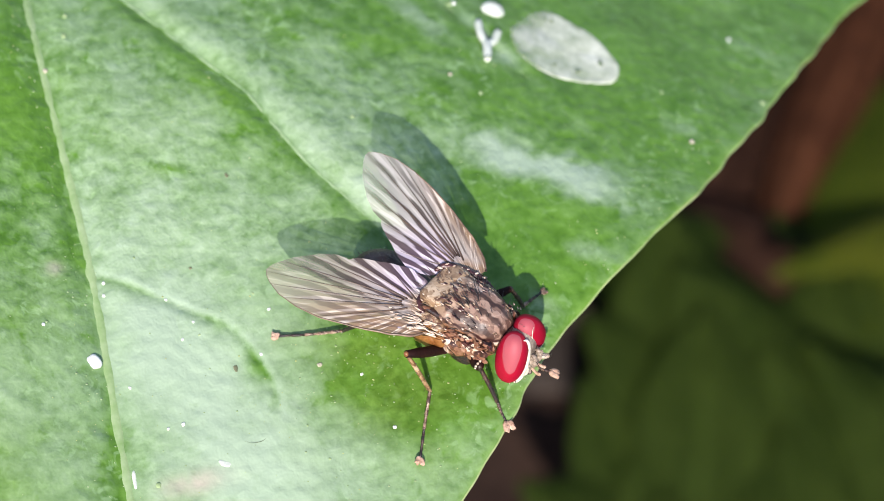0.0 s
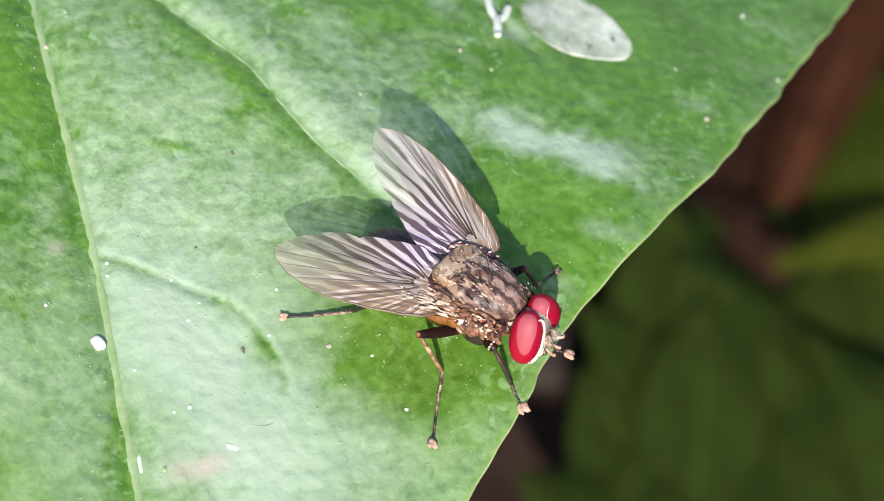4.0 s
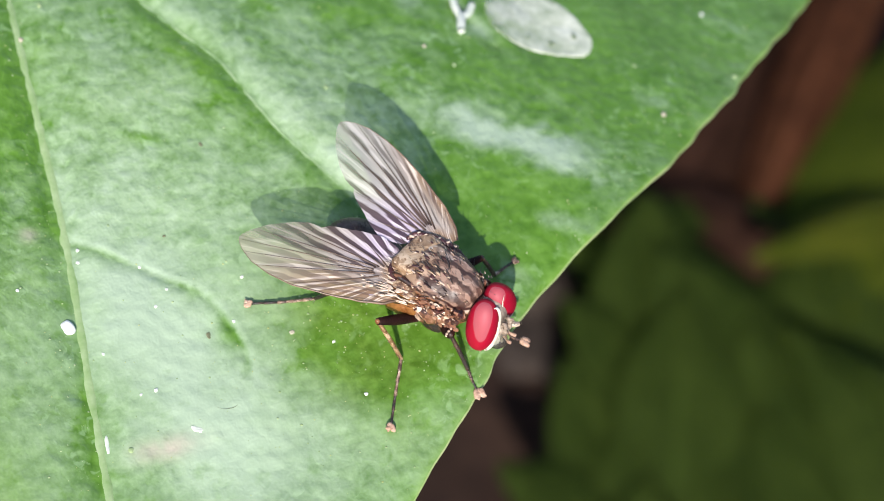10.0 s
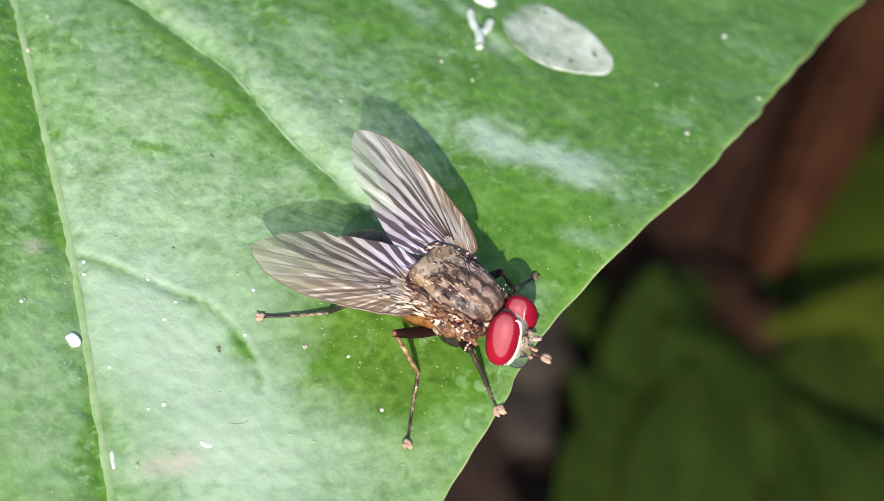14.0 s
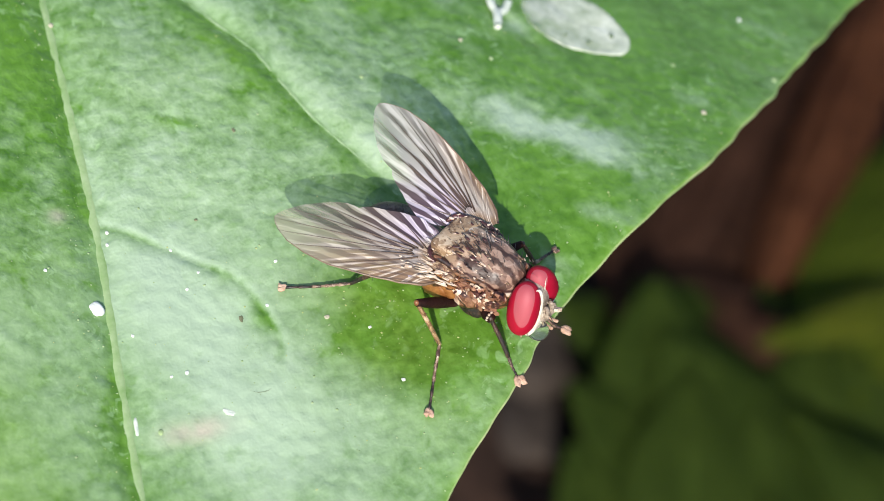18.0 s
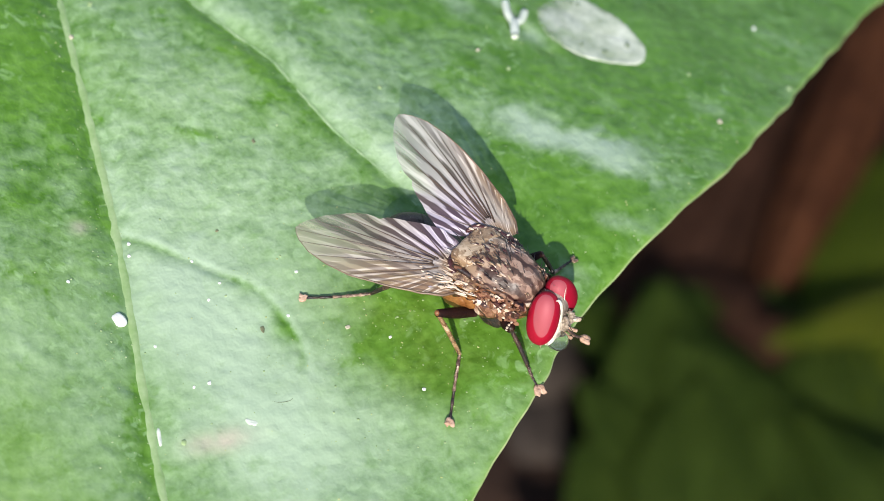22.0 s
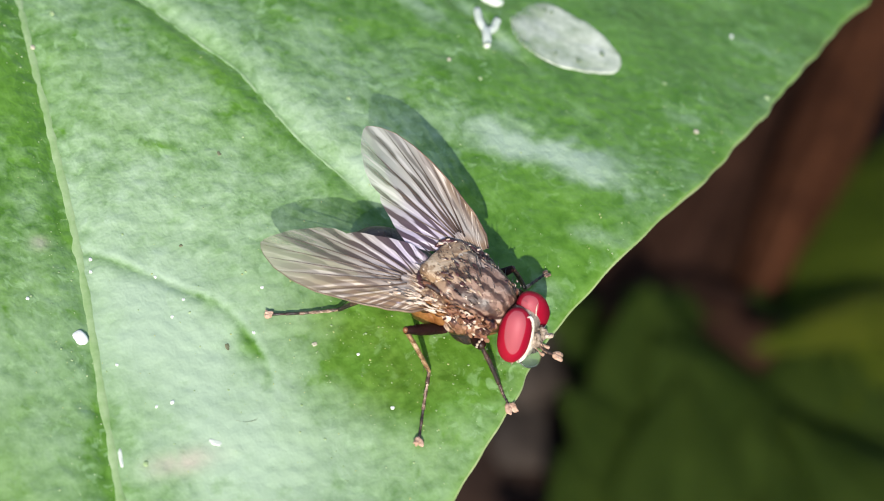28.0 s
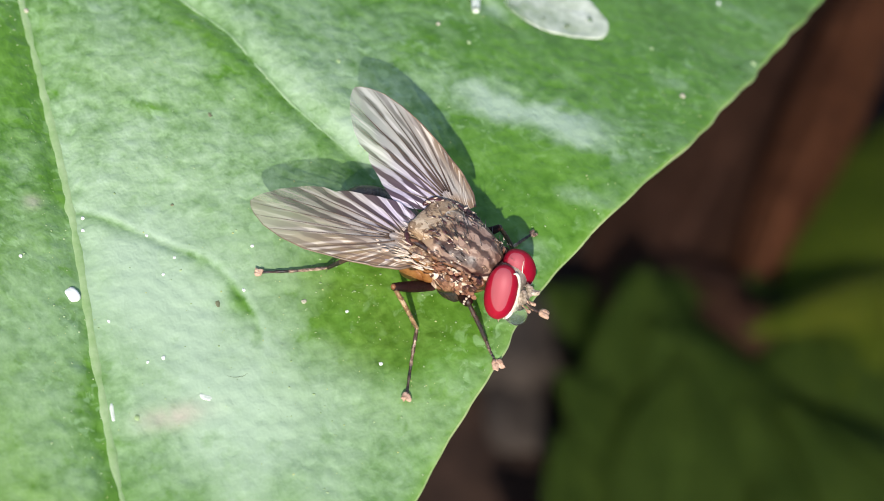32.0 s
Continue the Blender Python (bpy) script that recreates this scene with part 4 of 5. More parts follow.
        tube(bm, line, [k * (0.28 if side > 0 else 1.15) for k in (0.03, 0.08, 0.10, 0.10, 0.075, 0.045, 0.012)], 8)
        part("eye_rim", bm, M_SILVER, head, "silvery rim of the eye")
        # antenna of three joints with a feathered hair
        bm = bmesh.new()
        x0, y0 = 2.58, 0.03 + side * 0.13
        blob(bm, (x0, y0, 1.62), (0.09, 0.07, 0.08), None, 2, 0.1, 6, 12, 8)
        blob(bm, (x0 + 0.06, y0, 1.50), (0.08, 0.07, 0.11), None, 2, 0.1, 6, 12, 8)
        blob(bm, (x0 + 0.08, y0, 1.28), (0.085, 0.07, 0.19), None, 2, 0.1, 6, 12, 8)
        antenna = part("antenna", bm, M_FACE, head, "short grey-brown antenna")
        bm = bmesh.new()
        a, b = Vector((x0 + 0.12, y0, 1.42)), Vector((x0 + 0.42, y0 + side * 0.22, 1.52))
        bristle(bm, a, b, 0.018)
        for k in range(6):
            o = a.lerp(b, 0.25 + 0.11 * k)
            bristle(bm, o, o + Vector((0.04, 0, 0.12)), 0.007)
            bristle(bm, o, o + Vector((0.06, 0, -0.10)), 0.007)
        part("arista", bm, M_HAIR, antenna)
        bm = bmesh.new()
        blob(bm, (2.50, 0.03 + side * 0.30, 0.98), (0.10, 0.13, 0.20), None, 2.2, 0.2, 6, 14, 10, side)
        part("cheek", bm, M_SILVER, head, "silvery cheek")
        bm = bmesh.new()
        tube(bm, smooth_line([(2.62, 0.03 + side * 0.12, 0.98), (2.80, 0.03 + side * 0.15, 0.93), (2.93, 0.03 + side * 0.16, 0.96)], 4), [0.04, 0.05, 0.055], 8)
        part("palp", bm, M_PAD, head)
    bm = bmesh.new()
    blob(bm, (2.50, 0.03, 1.12), (0.17, 0.24, 0.30), None, 2.2, 0.12, 5, 18, 12)
    part("face", bm, M_FACE, head, "grey dusted face plate")
    bm = bmesh.new()
    for _ in range(46):
        o = Vector((rng.uniform(2.46, 2.70), 0.04 + rng.uniform(-0.30, 0.34), rng.uniform(0.92, 1.62)))
        r = rng.uniform(0.025, 0.06)
        crumb(bm, o, (r, r * 0.7, r * 1.5), Euler((rng.uniform(-1, 1), rng.uniform(-1, 1), 0)))
    tagged(part("face_dusting", bm, M_FACE, head, "pale dusting and short hair on the face"), kind="stuff")
    bm = bmesh.new()
    tube(bm, smooth_line([(2.62, 0.20, 1.30), (2.76, 0.36, 1.22), (2.84, 0.46, 1.18)], 4), [0.07, 0.085, 0.075], 8)
    part("palp", bm, M_SCALE, head, "cream palp at the mouth")
    bm = bmesh.new()
    tube(bm, smooth_line([(2.40, 0.02, 0.98), (2.48, 0.0, 0.78), (2.50, -0.03, 0.62)], 5), [0.17, 0.13, 0.15], 12)
    part("proboscis", bm, M_LEG, head)
    for side in (-1, 1):
        bm = bmesh.new()
        for _ in range(16):
            o = Vector((rng.uniform(1.95, 2.25), 0.04 + side * rng.uniform(0.5, 0.8), rng.uniform(0.72, 0.86)))
            bristle(bm, o, o + Vector((0.06, side * 0.08, -0.16)), 0.028)
        tagged(part("cheek_hair", bm, M_SCALE, head, "white tuft under the eye"), kind="stuff")
    bm = bmesh.new()
    for side in (-1, 1):
        for k in range(11):
            o = Vector((1.78 + 0.075 * k, 0.03 + side * (0.12 + 0.008 * k), 2.42 - 0.012 * k * k))
            bristle(bm, o, o + Vector((0.07, side * -0.02, 0.08)), 0.009)
        for k in range(14):
            o = Vector((2.36 + rng.uniform(0, 0.2), 0.03 + side * rng.uniform(0.1, 0.36), rng.uniform(0.8, 1.1)))
            bristle(bm, o, o + Vector((0.2, side * 0.04, -0.14)) * rng.uniform(0.6, 1.2), 0.010)
    tagged(part("head_bristles", bm, M_HAIR, head), kind="stuff")
    # bristles of the body
    bm = bmesh.new()
    for _ in range(420):
        a = rng.uniform(0, 2 * math.pi)
        e = rng.uniform(-0.1, 1.45)
        d = Vector((math.cos(a) * math.cos(e), math.sin(a) * math.cos(e), math.sin(e)))
        o = Vector((0.27 + 1.33 * d.x, 1.00 * d.y, 1.62 + 1.01 * d.z))
        big = rng.random() < 0.22
        bristle(bm, o, o + (d + Vector((-0.9, 0, 0.15))).normalized() * (rng.uniform(0.32, 0.52) if big else rng.uniform(0.10, 0.2)), 0.020 if big else 0.009, 0.05)
    for k in range(12):
        a = radians(-80 + 160 * k / 11)
        o = Vector((-0.78 - 0.36 * math.cos(a), 0.66 * math.sin(a), 2.18))
        bristle(bm, o, o + Vector((-0.5 * math.cos(a) - 0.1, 0.3 * math.sin(a), 0.16)), 0.022, 0.06)
    tagged(part("body_bristles", bm, M_HAIR, thorax), kind="stuff")
    bm = bmesh.new()
    for _ in range(90):
        a, e = rng.uniform(1.2, 5.08), rng.uniform(-0.2, 1.3)
        d = Vector((math.cos(a) * math.cos(e), math.sin(a) * math.cos(e), math.sin(e)))
        o = Vector((-2.35 + 1.43 * d.x, 0.02 + 0.97 * d.y, 1.08 + 0.71 * d.z))
        bristle(bm, o, o + (d + Vector((-0.7, 0, 0.2))).normalized() * rng.uniform(0.10, 0.26), 0.011, 0.05)
    tagged(part("abdomen_bristles", bm, M_HAIR, fly), kind="stuff")
    # pale scales and dusting at the flanks, built-in glints at the wing roots
    for side in (-1, 1):
        for kind, count, mat in (("pale", 34, M_SCALE), ("rusty", 130, M_RUST), ("dark", 80, M_MAROON)):
            bm = bmesh.new()
            for _ in range(count):
                z = rng.uniform(1.22, 2.08 if side < 0 else 1.7)
                o = Vector((rng.uniform(-1.1, 1.45), side * (rng.uniform(0.0, 0.10) + 1.04 * (1 - abs((z - 1.62) / 1.06) ** 2.5) ** 0.4), z))
                o.y *= 1 - 0.09 * abs(o.x) ** 1.5
                r = rng.uniform(0.04, 0.13)
                crumb(bm, o, (r * 1.35, r * 0.26, r * 0.9), Euler((rng.uniform(-0.6, 0.6), rng.uniform(0, 3), rng.uniform(-0.6, 0.6))))
            tagged(part("flank_dusting", bm, mat, fly, kind + " scales and dusting along the flank", False), kind="stuff")
        # crumbs standing in for white glints along the wing roots
        bm = bmesh.new()
        for k in range(11):
            t = rng.uniform(0, 0.55)
            o = Vector((-1.45 + 2.5 * t, side * (0.62 + 0.62 * math.sin(min(1.0, t * 1.6) * 1.57) - 0.20 * t * t), 2.13 - 0.20 * t + rng.uniform(-0.05, 0.05)))
            r = rng.uniform(0.028, 0.062)
            crumb(bm, o, (r * 1.7, r, r * 0.8), Euler((0, rng.uniform(-0.4, 0.4), rng.uniform(-0.8, 0.8))))
        if side > 0:
            for x, y, z in ((-1.22, 0.48, 2.42), (-1.02, 0.70, 2.45), (-0.90, 0.76, 2.46), (-0.70, 0.84, 2.44), (-0.45, 0.92, 2.42), (-0.12, 0.98, 2.36), (0.10, 1.02, 2.30)):
                r = rng.uniform(0.030, 0.062)
                crumb(bm, (x + rng.uniform(-0.06, 0.06), y, z - 0.02), (r * 1.9, r * 0.8, r * 0.7), Euler((0, rng.uniform(-0.4, 0.4), rng.uniform(-0.2, 0.9))))
        tagged(part("pale_glints", bm, M_SCALE, fly, "white glints along the wing roots, built as small crumbs"), kind="stuff")
        bm = bmesh.new()
        for k in range(34):
            a = Vector((rng.uniform(-1.0, 0.15), side * rng.uniform(0.98, 1.42), rng.uniform(2.02, 2.12)))
            a.z -= 0.5 * max(0.0, a.x + 0.3)
            bristle(bm, a, a + Vector((-rng.uniform(0.25, 0.6), side * rng.uniform(-0.02, 0.22), rng.uniform(-0.02, 0.08))), rng.uniform(0.022, 0.048))
        tagged(part("wing_root_hair", bm, M_SCALE, fly, "pale golden hair at the wing root"), kind="stuff")
        bm = bmesh.new()
        for k in range(20):
            a = Vector((rng.uniform(-1.0, 0.15), side * rng.uniform(0.98, 1.42), rng.uniform(2.0, 2.08)))
            a.z -= 0.5 * max(0.0, a.x + 0.3)
            bristle(bm, a, a + Vector((-rng.uniform(0.25, 0.6), side * rng.uniform(-0.02, 0.22), rng.uniform(-0.02, 0.06))), rng.uniform(0.025, 0.05))
        tagged(part("wing_root_hair", bm, M_AMBER, fly, "amber hair at the wing root"), kind="stuff")
        # short pale bristles standing in for glints on the body hair
        bm = bmesh.new()
        for _ in range(24):
            a, e = rng.uniform(-1.4, 1.5), rng.uniform(0.1, 1.2)
            o = Vector((a, side * 1.15 * math.cos(e) * (1 - 0.08 * abs(a)), 1.62 + 1.04 * math.sin(e) * (1 - 0.10 * a * a)))
            bristle(bm, o, o + Vector((-0.07, side * 0.03, 0.055)), 0.032)
        tagged(part("bristle_glints", bm, M_SCALE, fly, "short pale bristles standing in for glints"), kind="stuff")
        bm = bmesh.new()
        blob(bm, (-0.62, side * 0.98, 1.90), (0.52, 0.24, 0.24), Euler((radians(-side * 30), radians(-8), radians(side * 14))), 2.4, 0.30, 3.2, 36, 22, side)
        part("wing_lobe", bm, M_SHIELD, fly, "tan flaky lump at the wing root")
        for x, y, z, r in ((-0.20, 1.12, 1.62, 0.16), (0.15, 1.10, 1.55, 0.13), (-0.95, 1.16, 1.72, 0.14), (0.62, 1.02, 1.60, 0.15), (1.02, 0.90, 1.50, 0.16), (-0.55, 1.22, 1.60, 0.15)):
            bm = bmesh.new()
            blob(bm, (x, side * y, z), (r * 1.3, r * 0.6, r), Euler((rng.uniform(-0.4, 0.4), rng.uniform(-1, 1), rng.uniform(-0.4, 0.4))), 2.5, 0.35, 8, 18, 12, x)
            part("flank_scale", bm, M_SCALE if rng.random() < 0.5 else M_SIDE, fly, "flaky scale on the flank")
    # dark maroon tubes painting the shaded gaps between the back and the wings
    for line in (((-1.28, 0.40, 2.26), (-1.12, 0.64, 2.34), (-0.80, 0.80, 2.33), (-0.42, 0.92, 2.30), (0.10, 1.00, 2.18), (0.55, 1.00, 1.98)), ((-1.22, -0.10, 2.04), (-1.18, -0.60, 2.10), (-0.92, -0.92, 2.08), (-0.60, -1.00, 1.98))):
        bm = bmesh.new()
        tube(bm, smooth_line(line, 6), [0.05, 0.10, 0.11, 0.10, 0.09, 0.04], 10)
        part("wing_membrane", bm, M_MAROON, fly, "dark maroon strip painted for the shaded gap at the wing root")
    # pale costal lobe and cream flakes at the root of the wing beside the raised leg
    bm = bmesh.new()
    blob(bm, (-1.00, -1.72, 1.93), (0.44, 0.10, 0.035), Euler((radians(25), radians(8), radians(28))), 2.2, 0.15, 3, 28, 14, 2.0)
    part("costal_lobe", bm, M_LOBE, fly, "whitish lobe along the front of the wing root")
    bm = bmesh.new()
    for _ in range(17):
        t = rng.uniform(0, 1)
        o = Vector((-1.75 + 1.25 * t, -1.62 + 0.30 * t + rng.uniform(-0.26, 0.26), 2.14 - 0.06 * t))
        r = rng.uniform(0.035, 0.085)
        crumb(bm, o, (r * 1.9, r * 0.8, r * 0.35), Euler((rng.uniform(-0.3, 0.3), rng.uniform(-0.2, 0.2), rng.uniform(0.0, 0.7))))
    tagged(part("wing_root_scales", bm, M_SCALE, fly, "cream flakes at the wing root"), kind="stuff")
    # short flat scales lying backwards on the back
    for kind, count, mat in (("tan", 12, M_SCALE), ("dark", 44, M_MAROON), ("grey brown", 30, M_SHIELD)):
        bm = bmesh.new()
        for _ in range(count):
            a, b = rng.uniform(-1, 1), rng.uniform(-0.8, 0.8)
            q = on_blob((a, b, rng.uniform(0.75, 1.2)), (1.33, 1.0, 1.0), 3.0) + Vector((0.27, 0, 1.62))
            q.y *= 1 - 0.22 * max(0.0, q.x - 0.3)
            q.z -= 0.05 * math.exp(-((q.x + 0.05) / 0.10) ** 2) + 0.052 * (q.x - 0.27)
            r = rng.uniform(0.035, 0.075) * (0.8 if kind == "tan" else 1.0)
            crumb(bm, q, (r * rng.uniform(1.5, 3.0), r * 0.7, r * 0.26), Euler((0, rng.uniform(-0.15, 0.35), rng.uniform(-0.35, 0.35))))
        tagged(part("back_dusting", bm, mat, thorax, kind + " flat dusting on the back"), kind="stuff")
    # wings
    build_wing(fly, (-0.25, 0.80, 2.15), (-5.01, 2.35, 3.10), WL_ACROSS, 0.03, 0.10, LEAD_FAR, TRAIL_FAR, (0.06, 0.02), 0.0)
    build_wing(fly, (-0.45, -1.20, 1.98), (-5.42, -2.49, 2.20), WR_ACROSS, 0.03, 0.10, LEAD, TRAIL, (0.10, -0.11), 0.55)
    # legs
    build_leg(fly, [(0.10, -0.95, 0.80), (-0.55, -2.30, 1.75), (0.33, -2.05, 0.10), (0.75, -3.0, 0.0), (1.24, -4.05, -0.10)], (0.165, 0.075, 0.062), 1.0)
    build_leg(fly, [(0.95, -0.70, 0.95), (1.34, -1.10, 1.20), (2.20, -1.20, 0.10), (2.50, -1.40, -0.02), (2.75, -1.55, -0.05)], (0.21, 0.072, 0.058), 1.25, M_LEG)
    build_leg(fly, [(-1.1, -0.85, 0.95), (-2.16, -1.75, 1.30), (-2.94, -1.82, 0.20), (-3.7, -2.45, 0.10), (-4.48, -3.04, 0.05)], (0.15, 0.075, 0.060), 0.95, M_LEG)
    # this foot's pads take a darker colour for the shadow they stand in
    build_leg(fly, [(0.10, 0.95, 0.95), (0.70, 1.85, 1.20), (1.15, 2.15, 0.25), (1.25, 2.60, 0.20), (1.36, 2.95, 0.20)], (0.15, 0.075, 0.062), 0.8, M_LEG, M_FOOT)
    build_leg(fly, [(0.95, 0.70, 0.95), (1.70, 1.00, 1.00), (2.45, 0.55, 0.30), (2.75, 0.62, 0.10), (3.0, 0.70, 0.05)], (0.17, 0.085, 0.065), 1.15, M_LEG)
    build_leg(fly, [(-1.1, 0.85, 0.95), (-2.0, 1.70, 1.30), (-2.6, 1.90, 0.30), (-3.3, 2.4, 0.20), (-4.0, 2.8, 0.15)], (0.15, 0.075, 0.060), 0.95, M_LEG)
    bm = bmesh.new()
    for k in range(9):
        a = 2 * math.pi * k / 9
        crumb(bm, (1.28 + 0.03 * math.cos(a), -1.04 + 0.15 * math.cos(a), 1.22 + 0.15 * math.sin(a)), (0.05, 0.05, 0.035))
    tagged(part("leg_ring", bm, M_SCALE, fly, "whitish ring of scales on the front leg"), kind="stuff")
    # the drop of fluid at the mouth
    bm = bmesh.new()
    blob(bm, (0, 0, 0), (0.36, 0.33, 0.31), None, 2.0, 0, 1, 28, 18)
    drop = part("droplet", bm, M_FLUID, fly, "clear greenish drop of fluid at the mouth")
    return fly, drop


WL_ACROSS = (1.8, 3.9, 0.6)
WR_ACROSS = (0.8, -4.55, -0.65)
fly, droplet = build_fly()


# ---------- marks on the leaf ----------
def speck(name, s, v, radii, material, label, category, turn=0.0, lump=0.55, group=""):
    place = on_leaf(s, v, radii[2] * 0.2)
    bm = bmesh.new()
    blob(bm, (0, 0, 0), radii, None, 2.9, lump, 1.7 / max(radii), 18, 12, s)
    ob = part(name, bm, material, None)
    ob.matrix_basis = Matrix.Translation(place) @ pose(0, 0, 0, 0, 0, turn - 57.6)
    return tagged(ob, label, category, group)


def to_leaf(x, y):
    """World millimetres to leaf space."""
    p = LEAF.inverted() @ Vector((x * MM, y * MM, H))
    return p.x / MM, p.y / MM


PITS = ((-9.05, 17.75, 0.10), (-8.97, 17.98, 0.09), (-6.71, 19.02, 0.11), (-6.38, 17.98, 0.08), (-6.44, 18.12, 0.06), (-6.77, 17.30, 0.07))


def film_patch():
    """A pale dried film with a slightly thicker rim and a few pits."""
    shore = smooth_line([(*p, 0) for p in ((-8.59, 16.18), (-9.28, 17.01), (-9.56, 17.79), (-9.34, 18.30), (-8.26, 19.22), (-7.03, 19.66), (-6.60, 19.70), (-6.10, 19.52), (-5.82, 19.25), (-5.71, 18.85), (-5.93, 17.64), (-6.29, 16.90), (-6.91, 16.28), (-7.63, 16.00), (-8.59, 16.18))], 6)[:-1]
    mid = sum(shore, Vector()) / len(shore)
    bm = bmesh.new()
    thin = bm.verts.layers.float.new("thin")
    rings = []
    for i, rad in enumerate((0.02, 0.2, 0.4, 0.6, 0.75, 0.86, 0.93, 0.975, 1.0)):
        row = []
        for p in shore:
            q = mid.lerp(p, rad * (1 + 0.012 * noise.noise(p * 2.3)))
            rim = 0.010 * math.exp(-((rad - 0.93) / 0.05) ** 2)
            row.append(bm.verts.new((q.x, q.y, float(leaf_height(q.x, q.y)) + (0.024 + rim if i < 8 else -0.03))))
            fade = max(0.0, min(1.0, (18.1 - q.y + 0.35 * (-7.6 - q.x) + 0.5 * noise.noise(q * 1.7)) / 2.2))
            row[-1][thin] = fade * (0.35 + 0.65 * rad ** 2) + 0.35 * max(0.0, rad - 0.8) / 0.2 * (q.x < -6.6)
        rings.append(row)
    n = len(shore)
    bm.faces.new(rings[0])
    for p, q in zip(rings, rings[1:]):
        for k in range(n):
            bm.faces.new((p[k], p[(k + 1) % n], q[(k + 1) % n], q[k]))
    bmesh.ops.recalc_face_normals(bm, faces=list(bm.faces))
    if sum(f.normal.z for f in bm.faces) < 0:
        bmesh.ops.reverse_faces(bm, faces=list(bm.faces))
    ob = empty("dried_stain", LEAF, "pale oval stain of dried fluid on the leaf", "stain")
    part("film", bm, M_FILM, ob)
    for s, v, r in PITS:
        bm = bmesh.new()
        blob(bm, (s, v, float(leaf_height(s, v)) + 0.055), (r, r * 0.7, 0.03), None, 2.2, 0.4, 12, 12, 8, s)
        part("pit", bm, M_PIT, ob, "greyish green pit")
    return ob


def forked_mark():
    """A white dropping shaped like a small fork under a cap."""
    ob = empty("bird_dropping", LEAF, "white forked dropping with a rounded cap on the leaf", "dropping")

    def at(x, y):
        s, v = to_leaf(x, y)
        return Vector((s, v, float(leaf_height(s, v)) + 0.12))

    for name, pts, r in (("stem", ((-0.46, 8.00), (-0.56, 8.40), (-0.67, 8.80)), 0.155), ("prong", ((-0.66, 8.72), (-0.98, 9.17), (-1.20, 9.68)), 0.135), ("prong", ((-0.62, 8.72), (-0.46, 9.10), (-0.46, 9.47)), 0.135)):
        bm = bmesh.new()
        tube(bm, smooth_line([at(*p) for p in pts], 5), [r * 0.8, r, r, r * 1.05], 12)
        blob(bm, at(*pts[-1]), (r * 1.08, r * 1.08, r * 1.0), None, 2, 0.1, 6, 16, 10, r)
        part(name, bm, M_FORK, ob)
    bm = bmesh.new()
    blob(bm, at(-0.88, 10.72), (0.30, 0.40, 0.10), Euler((0, 0, radians(-32))), 2.3, 0.2, 4, 18, 10)
    part("cap", bm, M_FORK, ob)
    return ob


film_patch()
forked_mark()
speck("white_grain", *to_leaf(-8.25, -7.71), (0.25, 0.19, 0.085), M_WHITE, "bright white grain beside the midrib", "grain", 30, 0.22)
speck("crumb", *to_leaf(-4.24, -6.47), (0.10, 0.06, 0.014), M_DIRT, "small dark crumb on the leaf", "crumb")
speck("crumb", *to_leaf(-3.43, -9.53), (0.17, 0.09, 0.02), M_FORK, "pale smear on the leaf", "crumb", 60)
speck("crumb", *to_leaf(-6.88, -0.20), (0.08, 0.055, 0.015), M_DIRT, "tiny brown crumb on the waxy leaf", "crumb", 20)
speck("pale_streak", *to_leaf(-5.70, -10.86), (0.30, 0.06, 0.03), M_FORK, "whitish streak along the midrib", "streak", 0)
speck("grain", *to_leaf(-13.71, 1.55), (0.08, 0.07, 0.05), M_PINK, "yellowish grain on the midrib", "grain")


for x, y, r, mat, label in (
        (-3.9, 3.43, 0.085, M_DUST, "pale round grain on the leaf"), (-1.44, 6.73, 0.08, M_PINK, "yellowish grain on the leaf"), (-0.26, 6.35, 0.09, M_DUST, "pale round grain on the leaf"),
        (7.01, 7.75, 0.11, M_PINK, "yellowish grain near the leaf edge"), (9.16, 11.3, 0.12, M_DUST, "pale grain near the leaf edge"), (-1.92, -5.54, 0.09, M_PINK, "yellowish grain on the leaf"),
        (-5.03, -8.76, 0.075, M_WHITE, "white grain on the leaf"), (-5.0, -10.8, 0.10, M_DUST, "pale grain on the leaf"), (-6.74, -3.71, 0.06, M_DIRT, "dark grain on the leaf"),
        (5.58, 9.65, 0.08, M_DUST, "pale round grain on the leaf"), (-13.7, 3.02, 0.10, M_DUST, "pale round grain on the leaf"), (-14.0, 3.84, 0.10, M_DUST, "pale round grain on the leaf"),
        (-2.39, 10.34, 0.11, M_DUST, "pale round grain on the leaf"), (-9.02, -5.09, 0.07, M_WHITE, "white grain beside the midrib"), (-5.39, -9.05, 0.055, M_WHITE, "white grain on the leaf")):
    speck("grain", *to_leaf(x, y), (r * 0.85, r * 0.72, r * 0.4), mat, label, "grain", 40 * x, 0.3, "grains on the leaf")


for s, v, r in ((-0.11, 0.49, 0.055), (0.44, 2.28, 0.05), (1.49, 5.22, 0.055), (1.91, 2.49, 0.05), (1.40, 2.92, 0.045), (2.91, 4.68, 0.055), (3.16, 0.67, 0.05), (-10.76, 15.16, 0.08), (-10.03, 14.59, 0.08),
                (-7.92, 24.76, 0.07), (4.21, 7.48, 0.05), (6.16, 8.01, 0.06), (0.75, -1.51, 0.055)):
    speck("grain", s, v, (r, r * 0.85, r * 0.45), M_WHITE, "tiny white grain on the leaf", "grain", 70 * s, 0.35, "grains on the leaf")


